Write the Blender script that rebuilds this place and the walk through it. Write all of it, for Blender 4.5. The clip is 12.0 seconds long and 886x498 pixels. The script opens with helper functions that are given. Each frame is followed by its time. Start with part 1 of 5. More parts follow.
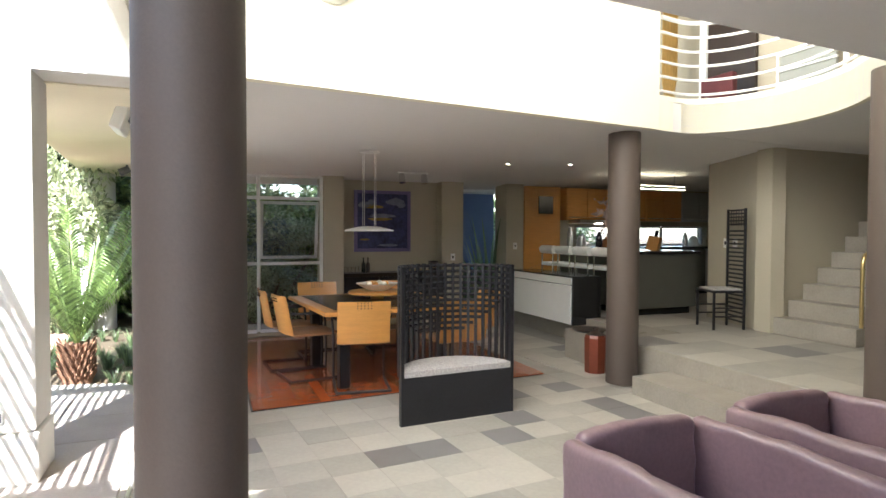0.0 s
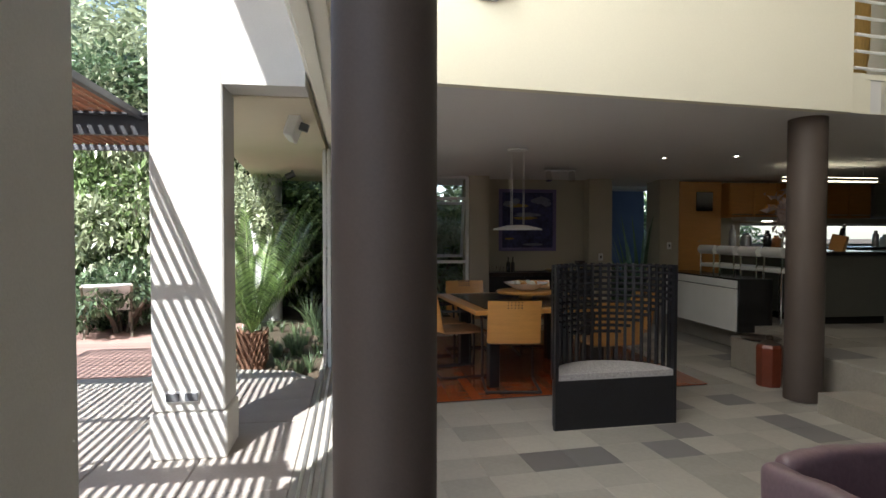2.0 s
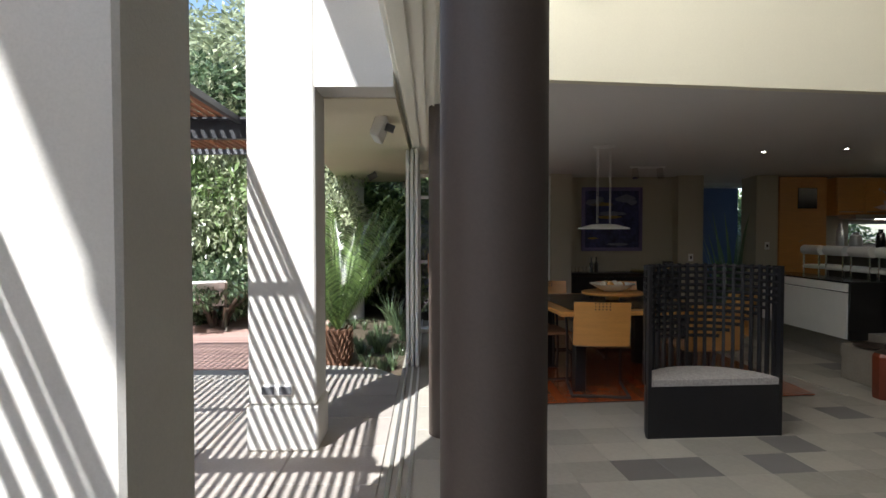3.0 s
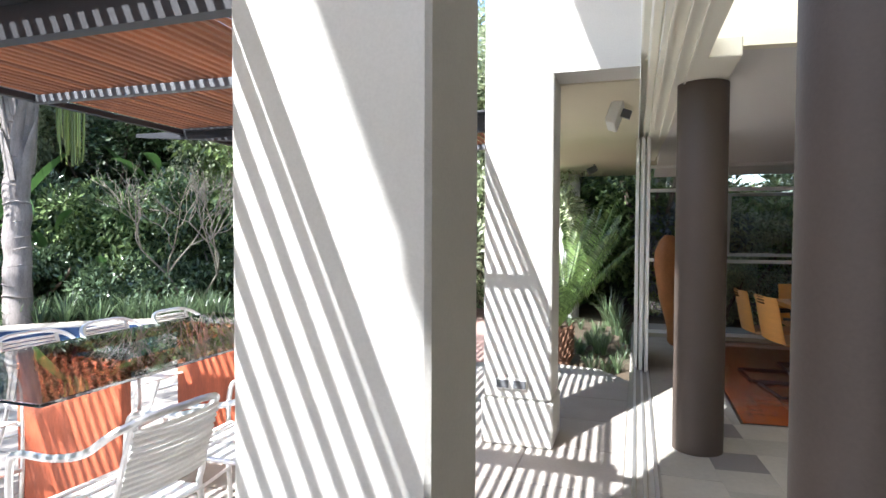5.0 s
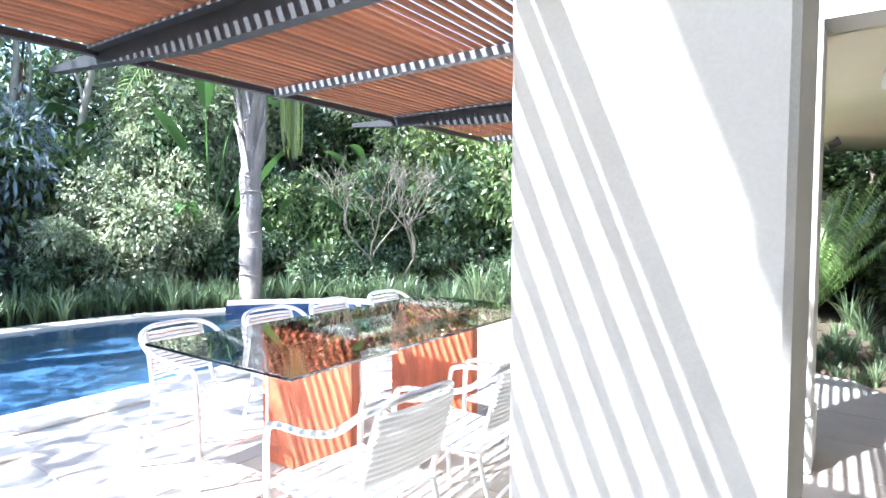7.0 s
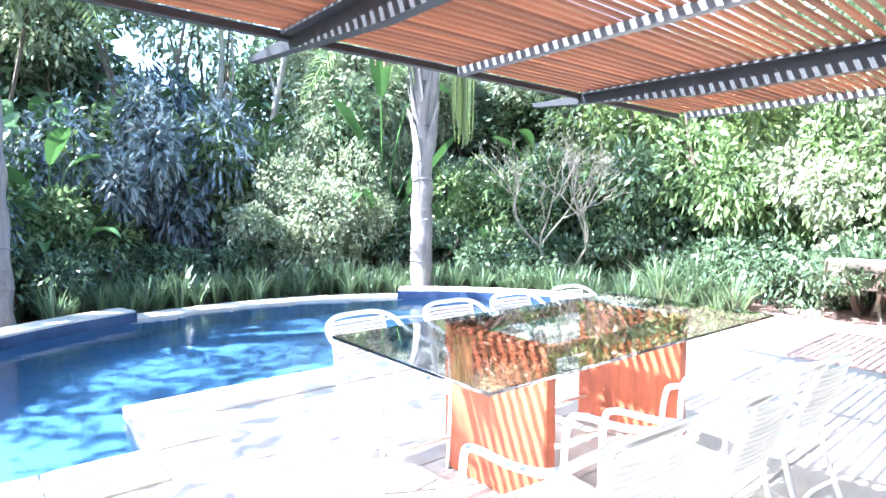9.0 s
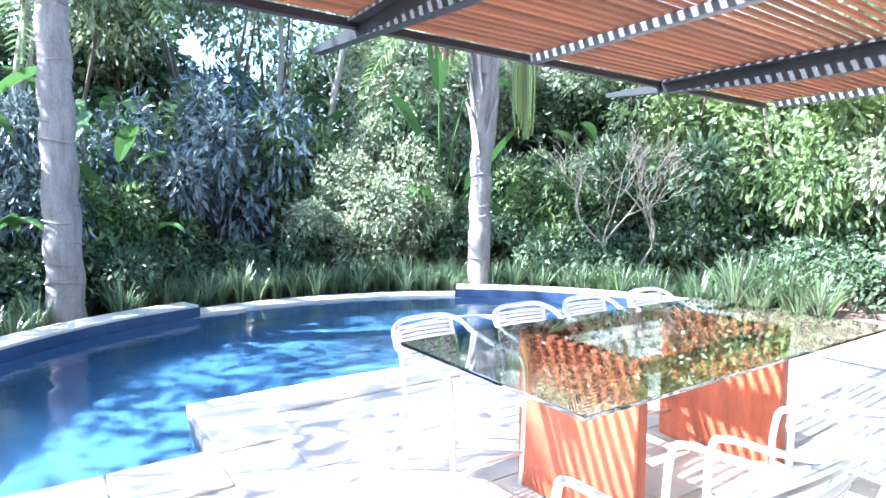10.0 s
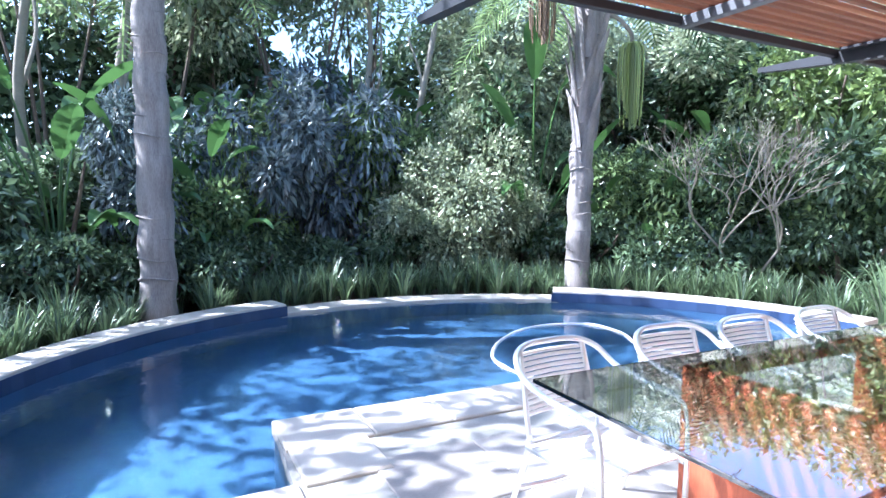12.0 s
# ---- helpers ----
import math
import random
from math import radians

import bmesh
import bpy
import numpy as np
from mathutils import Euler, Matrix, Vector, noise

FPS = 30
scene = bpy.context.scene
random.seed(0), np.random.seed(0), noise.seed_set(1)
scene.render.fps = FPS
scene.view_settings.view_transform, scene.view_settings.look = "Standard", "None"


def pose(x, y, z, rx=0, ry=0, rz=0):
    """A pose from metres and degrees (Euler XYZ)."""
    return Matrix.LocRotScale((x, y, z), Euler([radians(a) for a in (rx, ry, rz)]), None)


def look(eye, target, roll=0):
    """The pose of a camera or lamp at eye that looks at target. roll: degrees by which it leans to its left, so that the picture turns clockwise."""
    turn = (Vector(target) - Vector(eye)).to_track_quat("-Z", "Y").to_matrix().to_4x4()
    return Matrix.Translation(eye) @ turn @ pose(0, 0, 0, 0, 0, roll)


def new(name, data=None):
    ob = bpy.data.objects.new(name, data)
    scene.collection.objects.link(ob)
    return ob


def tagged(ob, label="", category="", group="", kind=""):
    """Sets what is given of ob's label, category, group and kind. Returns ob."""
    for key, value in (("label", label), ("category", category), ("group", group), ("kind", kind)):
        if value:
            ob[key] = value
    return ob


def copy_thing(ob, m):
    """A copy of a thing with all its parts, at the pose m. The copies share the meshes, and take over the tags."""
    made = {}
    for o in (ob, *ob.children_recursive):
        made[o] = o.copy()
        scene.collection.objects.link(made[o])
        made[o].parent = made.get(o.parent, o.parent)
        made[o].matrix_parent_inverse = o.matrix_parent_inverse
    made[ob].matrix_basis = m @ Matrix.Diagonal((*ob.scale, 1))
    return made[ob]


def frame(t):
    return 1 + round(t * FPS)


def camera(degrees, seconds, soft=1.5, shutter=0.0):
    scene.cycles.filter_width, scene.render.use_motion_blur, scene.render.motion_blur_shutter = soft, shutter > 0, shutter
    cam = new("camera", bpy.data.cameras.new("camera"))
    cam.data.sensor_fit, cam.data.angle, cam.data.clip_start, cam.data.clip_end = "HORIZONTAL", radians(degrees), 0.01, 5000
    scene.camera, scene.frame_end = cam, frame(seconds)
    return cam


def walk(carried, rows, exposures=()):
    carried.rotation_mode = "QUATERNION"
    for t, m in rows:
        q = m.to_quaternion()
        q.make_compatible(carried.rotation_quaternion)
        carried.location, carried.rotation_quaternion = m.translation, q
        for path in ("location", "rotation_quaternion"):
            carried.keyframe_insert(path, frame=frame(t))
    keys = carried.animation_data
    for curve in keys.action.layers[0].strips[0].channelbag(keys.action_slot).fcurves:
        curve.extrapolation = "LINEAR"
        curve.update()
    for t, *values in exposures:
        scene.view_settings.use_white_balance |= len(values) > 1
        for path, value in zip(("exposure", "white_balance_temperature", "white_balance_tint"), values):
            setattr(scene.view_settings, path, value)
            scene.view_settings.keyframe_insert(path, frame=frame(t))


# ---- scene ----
# ---- camera and walk ----
cam = camera(74.3, 12.0)
METRES, EYE, TILT, LEAN, TURN = 2.05, 1.44, 0.0, 0.0, -22.0
ROWS = [
    (0.0, 0.0, 0.0, 0.0, 0.01, -1.62, -0.22),
    (0.5, -0.0119, 0.0034, 0.0003, 3.08, -1.63, -0.15),
    (1.0, -0.0275, 0.0087, -0.0018, 6.36, -1.61, -0.08),
    (1.5, -0.0448, 0.017, -0.0041, 9.84, -1.66, -0.06),
    (2.0, -0.0629, 0.0236, -0.0052, 13.34, -1.67, -0.07),
    (2.5, -0.0841, 0.0271, -0.006, 16.7, -1.69, -0.05),
    (3.0, -0.1043, 0.0317, -0.0099, 20.68, -1.65, 0.02),
    (5.0, -0.2352, 0.0398, -0.0317, 40.26, -1.79, -0.2),
    (5.5, -0.2668, 0.0348, -0.0339, 44.21, -2.01, -0.17),
    (6.0, -0.3017, 0.0291, -0.0373, 47.99, -2.27, -0.16),
    (6.5, -0.341, 0.0239, -0.0435, 52.27, -2.59, -0.19),
    (7.0, -0.3933, 0.0297, -0.0471, 57.56, -3.02, -0.09),
    (9.0, -0.5915, 0.0277, -0.0448, 73.04, -4.33, -0.12),
    (9.5, -0.6458, 0.0174, -0.0462, 76.22, -4.57, -0.11),
    (10.0, -0.6998, 0.0048, -0.0408, 78.1, -4.78, -0.17),
    (10.5, -0.7512, -0.008, -0.0391, 79.64, -4.91, -0.18),
    (11.0, -0.8257, -0.0112, -0.0346, 81.59, -5.02, -0.21),
    (11.5, -0.9089, -0.0233, -0.0356, 83.78, -5.11, -0.22),
    (12.0, -0.9785, -0.0463, -0.0415, 85.9, -5.19, -0.29),
]
EXPOSURES = [(0.0, 2.9, 6150, 10), (1.0, 2.13, 6150, 10), (2.0, 1.42, 6150, 10), (3.0, 1.17, 6100, 10), (5.0, 1.85, 6000, 10), (6.0, 2.3, 5800, 9), (7.0, 2.65, 5650, 8),
             (9.0, 3.2, 5450, 9), (10.0, 2.9, 5350, 9), (11.0, 2.45, 5300, 11), (12.0, 2.1, 5250, 13)]
walk(cam, [(t, pose(0, 0, EYE, TILT, LEAN, TURN) @ pose(METRES * x, METRES * y, METRES * z, 90 + pitch, roll, yaw)) for t, x, y, z, yaw, pitch, roll in ROWS], EXPOSURES)

# ---- sky and sun ----
SUN_WAY = Vector((1.05, 2.35, -2.73))
sun = new("sun", bpy.data.lights.new("sun", "SUN"))
sun.data.energy, sun.data.angle, sun.data.color = 5.0, radians(0.5), (1.0, 0.96, 0.91)
sun.matrix_world = look((-10, -23, 27), Vector((-10, -23, 27)) + SUN_WAY)
world = bpy.data.worlds.new("sky")
scene.world = world
world.use_nodes = True
_sky = world.node_tree.nodes.new("ShaderNodeTexSky")
_sky.sky_type, _sky.sun_disc = "NISHITA", False
_sky.sun_elevation = math.atan2(-SUN_WAY.z, math.hypot(SUN_WAY.x, SUN_WAY.y))
_sky.sun_rotation = math.atan2(-SUN_WAY.x, -SUN_WAY.y) % (2 * math.pi)
_bg = world.node_tree.nodes["Background"]
_bg.inputs["Strength"].default_value = 0.13
world.node_tree.links.new(_sky.outputs[0], _bg.inputs["Color"])


def window_light(name, m, w, h, power, color):
    """An area lamp added in a window's opening to stand in for sky light."""
    l = bpy.data.lights.new(name, "AREA")
    l.shape, l.size, l.size_y, l.energy, l.color = "RECTANGLE", w, h, power, color
    new(name, l).matrix_world = m


window_light("upper_window_light", look((-0.22, 2.6, 3.95), (1.0, 2.6, 3.75)), 8.0, 2.2, 125, (1.0, 0.95, 0.84))


for _x, _y in ((4.35, 6.4), (3.55, 6.6), (5.0, 6.0)):
    # the lit ceiling downlights
    _l = bpy.data.lights.new("downlight_lamp", "SPOT")
    _l.energy, _l.spot_size, _l.spot_blend, _l.color, _l.shadow_soft_size = 1.2, radians(110), 0.8, (1.0, 0.87, 0.66), 0.03
    new("downlight_lamp", _l).matrix_world = look((_x, _y, 2.27), (_x, _y, 0))

# ---- materials ----
def mat(name, color, rough=0.6, metal=0.0, vary=0.12, scale=6.0, fine=60.0, bump=0.1, stretch=(1, 1, 1), spec=0.5,
        per_object=0.0, per_island=0.0, second=None, coat=0.0):
    """A surface with variation at two scales, fine relief, and, if asked, its own shade for each object or island."""
    m = bpy.data.materials.new(name)
    m.use_nodes = True
    nt = m.node_tree
    n, l = nt.nodes, nt.links
    b = n["Principled BSDF"]
    b.inputs["Roughness"].default_value = rough
    b.inputs["Metallic"].default_value = metal
    b.inputs["Specular IOR Level"].default_value = spec
    b.inputs["Coat Weight"].default_value = coat
    co = n.new("ShaderNodeTexCoord")
    mp = n.new("ShaderNodeMapping")
    mp.inputs["Scale"].default_value = stretch
    l.new(co.outputs["Object"], mp.inputs["Vector"])
    big, small = n.new("ShaderNodeTexNoise"), n.new("ShaderNodeTexNoise")
    big.inputs["Scale"].default_value, small.inputs["Scale"].default_value = scale, fine
    big.inputs["Detail"].default_value, small.inputs["Detail"].default_value = 4, 3
    for t in (big, small):
        l.new(mp.outputs[0], t.inputs["Vector"])
    add = n.new("ShaderNodeMath")
    add.operation = "MULTIPLY_ADD"
    add.inputs[1].default_value = 0.45
    l.new(small.outputs["Fac"], add.inputs[0])
    mul = n.new("ShaderNodeMath")
    mul.operation = "MULTIPLY"
    mul.inputs[1].default_value = 0.55
    l.new(big.outputs["Fac"], mul.inputs[0])
    l.new(mul.outputs[0], add.inputs[2])
    fac = add.outputs[0]
    if per_object or per_island:
        if per_object:
            src = n.new("ShaderNodeObjectInfo").outputs["Random"]
        else:
            src = n.new("ShaderNodeNewGeometry").outputs["Random Per Island"]
        mx = n.new("ShaderNodeMix")
        mx.inputs[0].default_value = per_object or per_island
        l.new(fac, mx.inputs[2])
        l.new(src, mx.inputs[3])
        fac = mx.outputs[0]
    ramp = n.new("ShaderNodeValToRGB")
    lo = tuple(c * (1 - vary) for c in (second or color))
    hi = tuple(min(1, c * (1 + vary)) for c in color)
    e = ramp.color_ramp.elements
    e[0].position, e[1].position = (0.3, 0.7) if not (per_object or per_island) else (0.15, 0.85)
    e[0].color, e[1].color = (*lo, 1), (*hi, 1)
    l.new(fac, ramp.inputs[0])
    l.new(ramp.outputs[0], b.inputs["Base Color"])
    if bump:
        bp = n.new("ShaderNodeBump")
        bp.inputs["Strength"].default_value = bump
        bp.inputs["Distance"].default_value = 0.01
        l.new(add.outputs[0], bp.inputs["Height"])
        l.new(bp.outputs[0], b.inputs["Normal"])
    return m


def leaf_mat(name, color, second, rough=0.45, through_light=0.25):
    m = mat(name, color, rough, vary=0.42, scale=1.3, fine=12, bump=0.0, per_island=0.6, second=second, spec=0.9)
    n, l = m.node_tree.nodes, m.node_tree.links
    b = n["Principled BSDF"]
    tr = n.new("ShaderNodeBsdfTranslucent")
    src = b.inputs["Base Color"].links[0].from_socket
    l.new(src, tr.inputs["Color"])
    mx = n.new("ShaderNodeMixShader")
    mx.inputs[0].default_value = through_light
    l.new(b.outputs[0], mx.inputs[1])
    l.new(tr.outputs[0], mx.inputs[2])
    l.new(mx.outputs[0], n["Material Output"].inputs["Surface"])
    return m


def glow(name, color, strength):
    m = bpy.data.materials.new(name)
    m.use_nodes = True
    b = m.node_tree.nodes["Principled BSDF"]
    b.inputs["Base Color"].default_value = (*color, 1)
    b.inputs["Emission Color"].default_value = (*color, 1)
    b.inputs["Emission Strength"].default_value = strength
    return m


def glass(name, color=(1, 1, 1), rough=0.0, ior=1.45):
    m = bpy.data.materials.new(name)
    m.use_nodes = True
    b = m.node_tree.nodes["Principled BSDF"]
    b.inputs["Base Color"].default_value = (*color, 1)
    b.inputs["Roughness"].default_value = rough
    b.inputs["Transmission Weight"].default_value = 1.0
    b.inputs["IOR"].default_value = ior
    return m


M_WALL = mat("wall_paint", (0.78, 0.76, 0.66), 0.8, vary=0.03, scale=1.5, fine=90, bump=0.06)
M_CREAM = mat("cream_paint", (0.84, 0.80, 0.66), 0.8, vary=0.03, scale=1.2, fine=90, bump=0.05)
M_CEIL = mat("ceiling_paint", (0.74, 0.72, 0.70), 0.85, vary=0.03, scale=1.0, fine=80, bump=0.04)
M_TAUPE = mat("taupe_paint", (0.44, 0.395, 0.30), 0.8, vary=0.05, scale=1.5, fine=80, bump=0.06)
M_RENDER = mat("painted_render", (0.60, 0.585, 0.545), 0.85, vary=0.07, scale=2.5, fine=140, bump=0.25)
M_COLUMN = mat("column_paint", (0.088, 0.066, 0.053), 0.6, vary=0.10, scale=3, fine=120, bump=0.12)
M_SOFFIT = mat("soffit_paint", (0.66, 0.61, 0.46), 0.85, vary=0.04, scale=1.5, fine=80, bump=0.05)
M_STONE = mat("stone_tile", (0.43, 0.405, 0.35), 0.42, vary=0.2, scale=3, fine=30, bump=0.06, per_object=0.38, second=(0.33, 0.31, 0.27))
M_STONE_D = mat("dark_stone_tile", (0.17, 0.165, 0.16), 0.42, vary=0.25, scale=7, fine=45, bump=0.12, per_object=0.4, second=(0.22, 0.2, 0.19))
M_GROUT = mat("grout", (0.37, 0.35, 0.31), 0.9, vary=0.1, bump=0.2)
M_PAVER = mat("terrace_paver", (0.41, 0.37, 0.33), 0.75, vary=0.16, scale=4, fine=60, bump=0.25, per_object=0.22, second=(0.35, 0.315, 0.285))
M_COPING = mat("coping_stone", (0.52, 0.47, 0.40), 0.75, vary=0.15, scale=5, fine=70, bump=0.25, per_object=0.4)
M_STEP = mat("step_stone", (0.31, 0.28, 0.235), 0.5, vary=0.15, scale=4, fine=50, bump=0.12)
M_MERBAU = mat("red_wood_floor", (0.46, 0.115, 0.035), 0.22, vary=0.25, scale=2.5, fine=30, bump=0.04, stretch=(1, 9, 1), per_object=0.22, second=(0.36, 0.085, 0.026), coat=0.6)
M_SLAT = mat("pergola_timber", (0.30, 0.115, 0.05), 0.7, vary=0.3, scale=3, fine=40, bump=0.3, stretch=(10, 1, 10), per_object=0.5, second=(0.20, 0.085, 0.045))
M_JARRAH = mat("red_timber", (0.42, 0.10, 0.045), 0.45, vary=0.2, scale=3, fine=30, bump=0.12, stretch=(8, 8, 1), second=(0.30, 0.075, 0.035))
M_PLY = mat("amber_plywood", (0.62, 0.30, 0.08), 0.35, vary=0.12, scale=3, fine=30, bump=0.05, stretch=(1, 1, 9), coat=0.3)
M_BLACKWOOD = mat("black_wood", (0.012, 0.012, 0.015), 0.38, vary=0.3, scale=4, fine=50, bump=0.08)
M_BLACK = mat("black_lacquer", (0.012, 0.012, 0.013), 0.2, vary=0.2, bump=0.03)
M_STEELDARK = mat("dark_steel", (0.022, 0.023, 0.027), 0.5, 0.0, vary=0.2, bump=0.08)
M_GALV = mat("grey_steel", (0.13, 0.135, 0.145), 0.45, 0.3, vary=0.12, bump=0.06)
M_CHROME = mat("chrome", (0.72, 0.72, 0.72), 0.15, 1.0, vary=0.05, bump=0.0)
M_ALU = mat("aluminium_tube", (0.80, 0.80, 0.80), 0.32, 0.85, vary=0.06, bump=0.04)
M_STRAP = mat("white_strap", (0.80, 0.79, 0.77), 0.5, vary=0.05, bump=0.1)
M_WHITE = mat("white_gloss", (0.80, 0.80, 0.77), 0.3, vary=0.03, bump=0.02)
M_FRAME = mat("white_frame", (0.78, 0.78, 0.76), 0.45, vary=0.05, bump=0.04)
M_LEATHER = mat("mauve_leather", (0.21, 0.135, 0.148), 0.36, vary=0.16, scale=3, fine=60, bump=0.22)
M_FABRIC = mat("speckled_fabric", (0.40, 0.38, 0.37), 0.9, vary=0.45, scale=60, fine=240, bump=0.4)
M_STEEL = mat("brushed_steel", (0.50, 0.50, 0.50), 0.3, 0.9, vary=0.08, stretch=(1, 1, 20), bump=0.05)
M_ISLAND = mat("grey_green_laminate", (0.10, 0.10, 0.085), 0.35, vary=0.08, bump=0.03)
M_ORANGE = mat("ochre_wood", (0.52, 0.24, 0.06), 0.4, vary=0.12, stretch=(1, 1, 8), bump=0.05)
M_CLAY = mat("terracotta", (0.42, 0.16, 0.055), 0.6, vary=0.22, scale=4, fine=60, bump=0.3)
M_REDBOX = mat("red_lacquer_wood", (0.17, 0.036, 0.016), 0.4, vary=0.2, bump=0.06)
M_GLASS = glass("clear_glass")
M_GLASS_TOP = glass("grey_tinted_glass", (0.62, 0.65, 0.62), ior=1.7)
_n, _l = M_GLASS_TOP.node_tree.nodes, M_GLASS_TOP.node_tree.links
_gl, _mx = _n.new("ShaderNodeBsdfGlossy"), _n.new("ShaderNodeMixShader")
_gl.inputs["Color"].default_value, _gl.inputs["Roughness"].default_value = (0.95, 0.95, 0.93, 1), 0.01
_mx.inputs[0].default_value = 0.28
_l.new(_n["Principled BSDF"].outputs[0], _mx.inputs[1])
_l.new(_gl.outputs[0], _mx.inputs[2])
_l.new(_mx.outputs[0], _n["Material Output"].inputs["Surface"])
M_BARK = mat("palm_bark", (0.30, 0.27, 0.255), 0.9, vary=0.25, scale=6, fine=50, bump=0.5, stretch=(2.5, 2.5, 0.5), second=(0.22, 0.19, 0.18))
M_TRUNK = mat("tree_bark", (0.14, 0.105, 0.08), 0.9, vary=0.3, scale=8, fine=60, bump=0.6)
M_TWIG = mat("pale_twig", (0.27, 0.24, 0.19), 0.85, vary=0.2, bump=0.3)
M_STUMP = mat("cycad_trunk", (0.19, 0.10, 0.06), 0.9, vary=0.35, scale=12, fine=60, bump=0.6)
M_LEAF_A = leaf_mat("leaf_dark", (0.15, 0.215, 0.115), (0.05, 0.085, 0.05), 0.22, 0.3)
M_LEAF_B = leaf_mat("leaf_mid", (0.25, 0.34, 0.14), (0.09, 0.15, 0.065), 0.26, 0.35)
M_LEAF_C = leaf_mat("leaf_pale", (0.42, 0.46, 0.29), (0.17, 0.22, 0.12), 0.3, 0.3)
M_LEAF_Y = leaf_mat("leaf_yellow", (0.20, 0.27, 0.085), (0.10, 0.15, 0.05), 0.4, 0.3)
M_LEAF_BLUE = leaf_mat("leaf_bluish", (0.19, 0.235, 0.245), (0.06, 0.085, 0.09), 0.2, 0.2)
M_PADDLE = leaf_mat("paddle_leaf", (0.09, 0.19, 0.05), (0.05, 0.10, 0.045), 0.35, 0.3)
M_GRASS = leaf_mat("strap_leaf", (0.185, 0.26, 0.13), (0.075, 0.125, 0.07), 0.35, 0.35)
M_CYCAD = leaf_mat("cycad_leaf", (0.27, 0.40, 0.13), (0.15, 0.24, 0.075), 0.3, 0.4)
M_FRUIT = leaf_mat("palm_fruit", (0.30, 0.36, 0.10), (0.20, 0.26, 0.07), 0.5, 0.15)
M_DRY = leaf_mat("dry_leaf", (0.24, 0.16, 0.09), (0.13, 0.08, 0.05), 0.8, 0.15)
M_SOIL = mat("leaf_litter", (0.085, 0.06, 0.04), 0.95, vary=0.4, scale=3, fine=40, bump=0.8, second=(0.05, 0.05, 0.025))
M_POOLTILE = mat("pool_blue", (0.058, 0.115, 0.21), 0.3, vary=0.12, scale=2, fine=30, bump=0.03)
M_POOLBAND = mat("waterline_tile", (0.035, 0.06, 0.13), 0.25, vary=0.2, bump=0.05, per_object=0.5)
M_DECK = mat("timber_deck", (0.36, 0.235, 0.20), 0.7, vary=0.25, scale=3, fine=40, bump=0.2, per_object=0.5, stretch=(8, 1, 1))
M_BLUEWALL = mat("blue_painted_wall", (0.16, 0.22, 0.42), 0.8, vary=0.06, bump=0.1)
M_GOLD = mat("gold_curtain", (0.60, 0.40, 0.13), 0.55, vary=0.2, stretch=(6, 6, 1), bump=0.1)
M_DARK = mat("dark_timber", (0.035, 0.022, 0.016), 0.4, vary=0.3, bump=0.06)
M_MAROON = mat("maroon_cloth", (0.09, 0.018, 0.02), 0.8, vary=0.3, bump=0.15)
M_PANELGREY = mat("grey_green_paint", (0.30, 0.31, 0.28), 0.7, vary=0.06, bump=0.05)
M_BRASS = mat("brass", (0.62, 0.46, 0.20), 0.3, 1.0, vary=0.1, bump=0.03)
M_TAN = mat("tan_leather", (0.40, 0.235, 0.12), 0.5, vary=0.12, fine=120, bump=0.12)
M_CREAMCUSH = mat("cream_leather", (0.70, 0.66, 0.58), 0.5, vary=0.06, fine=120, bump=0.12)


# ---- mesh helpers ----
def mesh_ob(name, bm, material, smooth=None):
    me = bpy.data.meshes.new(name)
    bm.to_mesh(me)
    bm.free()
    me.materials.append(material)
    if smooth is not None:
        me.shade_smooth()
        me.set_sharp_from_angle(angle=radians(smooth))
    return new(name, me)


def part(name, bm, material, parent, label="", smooth=40):
    ob = mesh_ob(name, bm, material, smooth)
    ob.parent = parent
    if label:
        tagged(ob, label)
    return ob


def share(name, mesh, parent, m):
    """One more object on a mesh that exists."""
    ob = new(name, mesh)
    ob.parent = parent
    ob.matrix_basis = m
    return ob


def thing(name, label, category, group="", m=None):
    ob = tagged(new(name), label, category, group)
    ob.empty_display_size = 0.1
    if m is not None:
        ob.matrix_basis = m
    return ob


def setting(name, bm, material, label="", smooth=None):
    return tagged(mesh_ob(name, bm, material, smooth), label or name.replace("_", " "), kind="structure")


def B():
    return bmesh.new()


def box(bm, lo, hi, bevel=0.0, m=None, seg=1):
    c = [(a + b) / 2 for a, b in zip(lo, hi)]
    s = [abs(b - a) for a, b in zip(lo, hi)]
    mm = Matrix.Translation(c) @ Matrix.Diagonal((*s, 1))
    if m is not None:
        mm = m @ mm
    r = bmesh.ops.create_cube(bm, size=1, matrix=mm)
    if bevel:
        es = list({e for v in r["verts"] for e in v.link_edges})
        bmesh.ops.bevel(bm, geom=es, offset=bevel, segments=seg, profile=0.5, affect="EDGES")
    return bm


def rod(bm, a, b, r0, r1=None, n=12, caps=True):
    a, b = Vector(a), Vector(b)
    d = b - a
    m = Matrix.Translation((a + b) / 2) @ d.to_track_quat("Z", "Y").to_matrix().to_4x4()
    bmesh.ops.create_cone(bm, cap_ends=caps, segments=n, radius1=r0, radius2=r0 if r1 is None else r1, depth=d.length, matrix=m)
    return bm


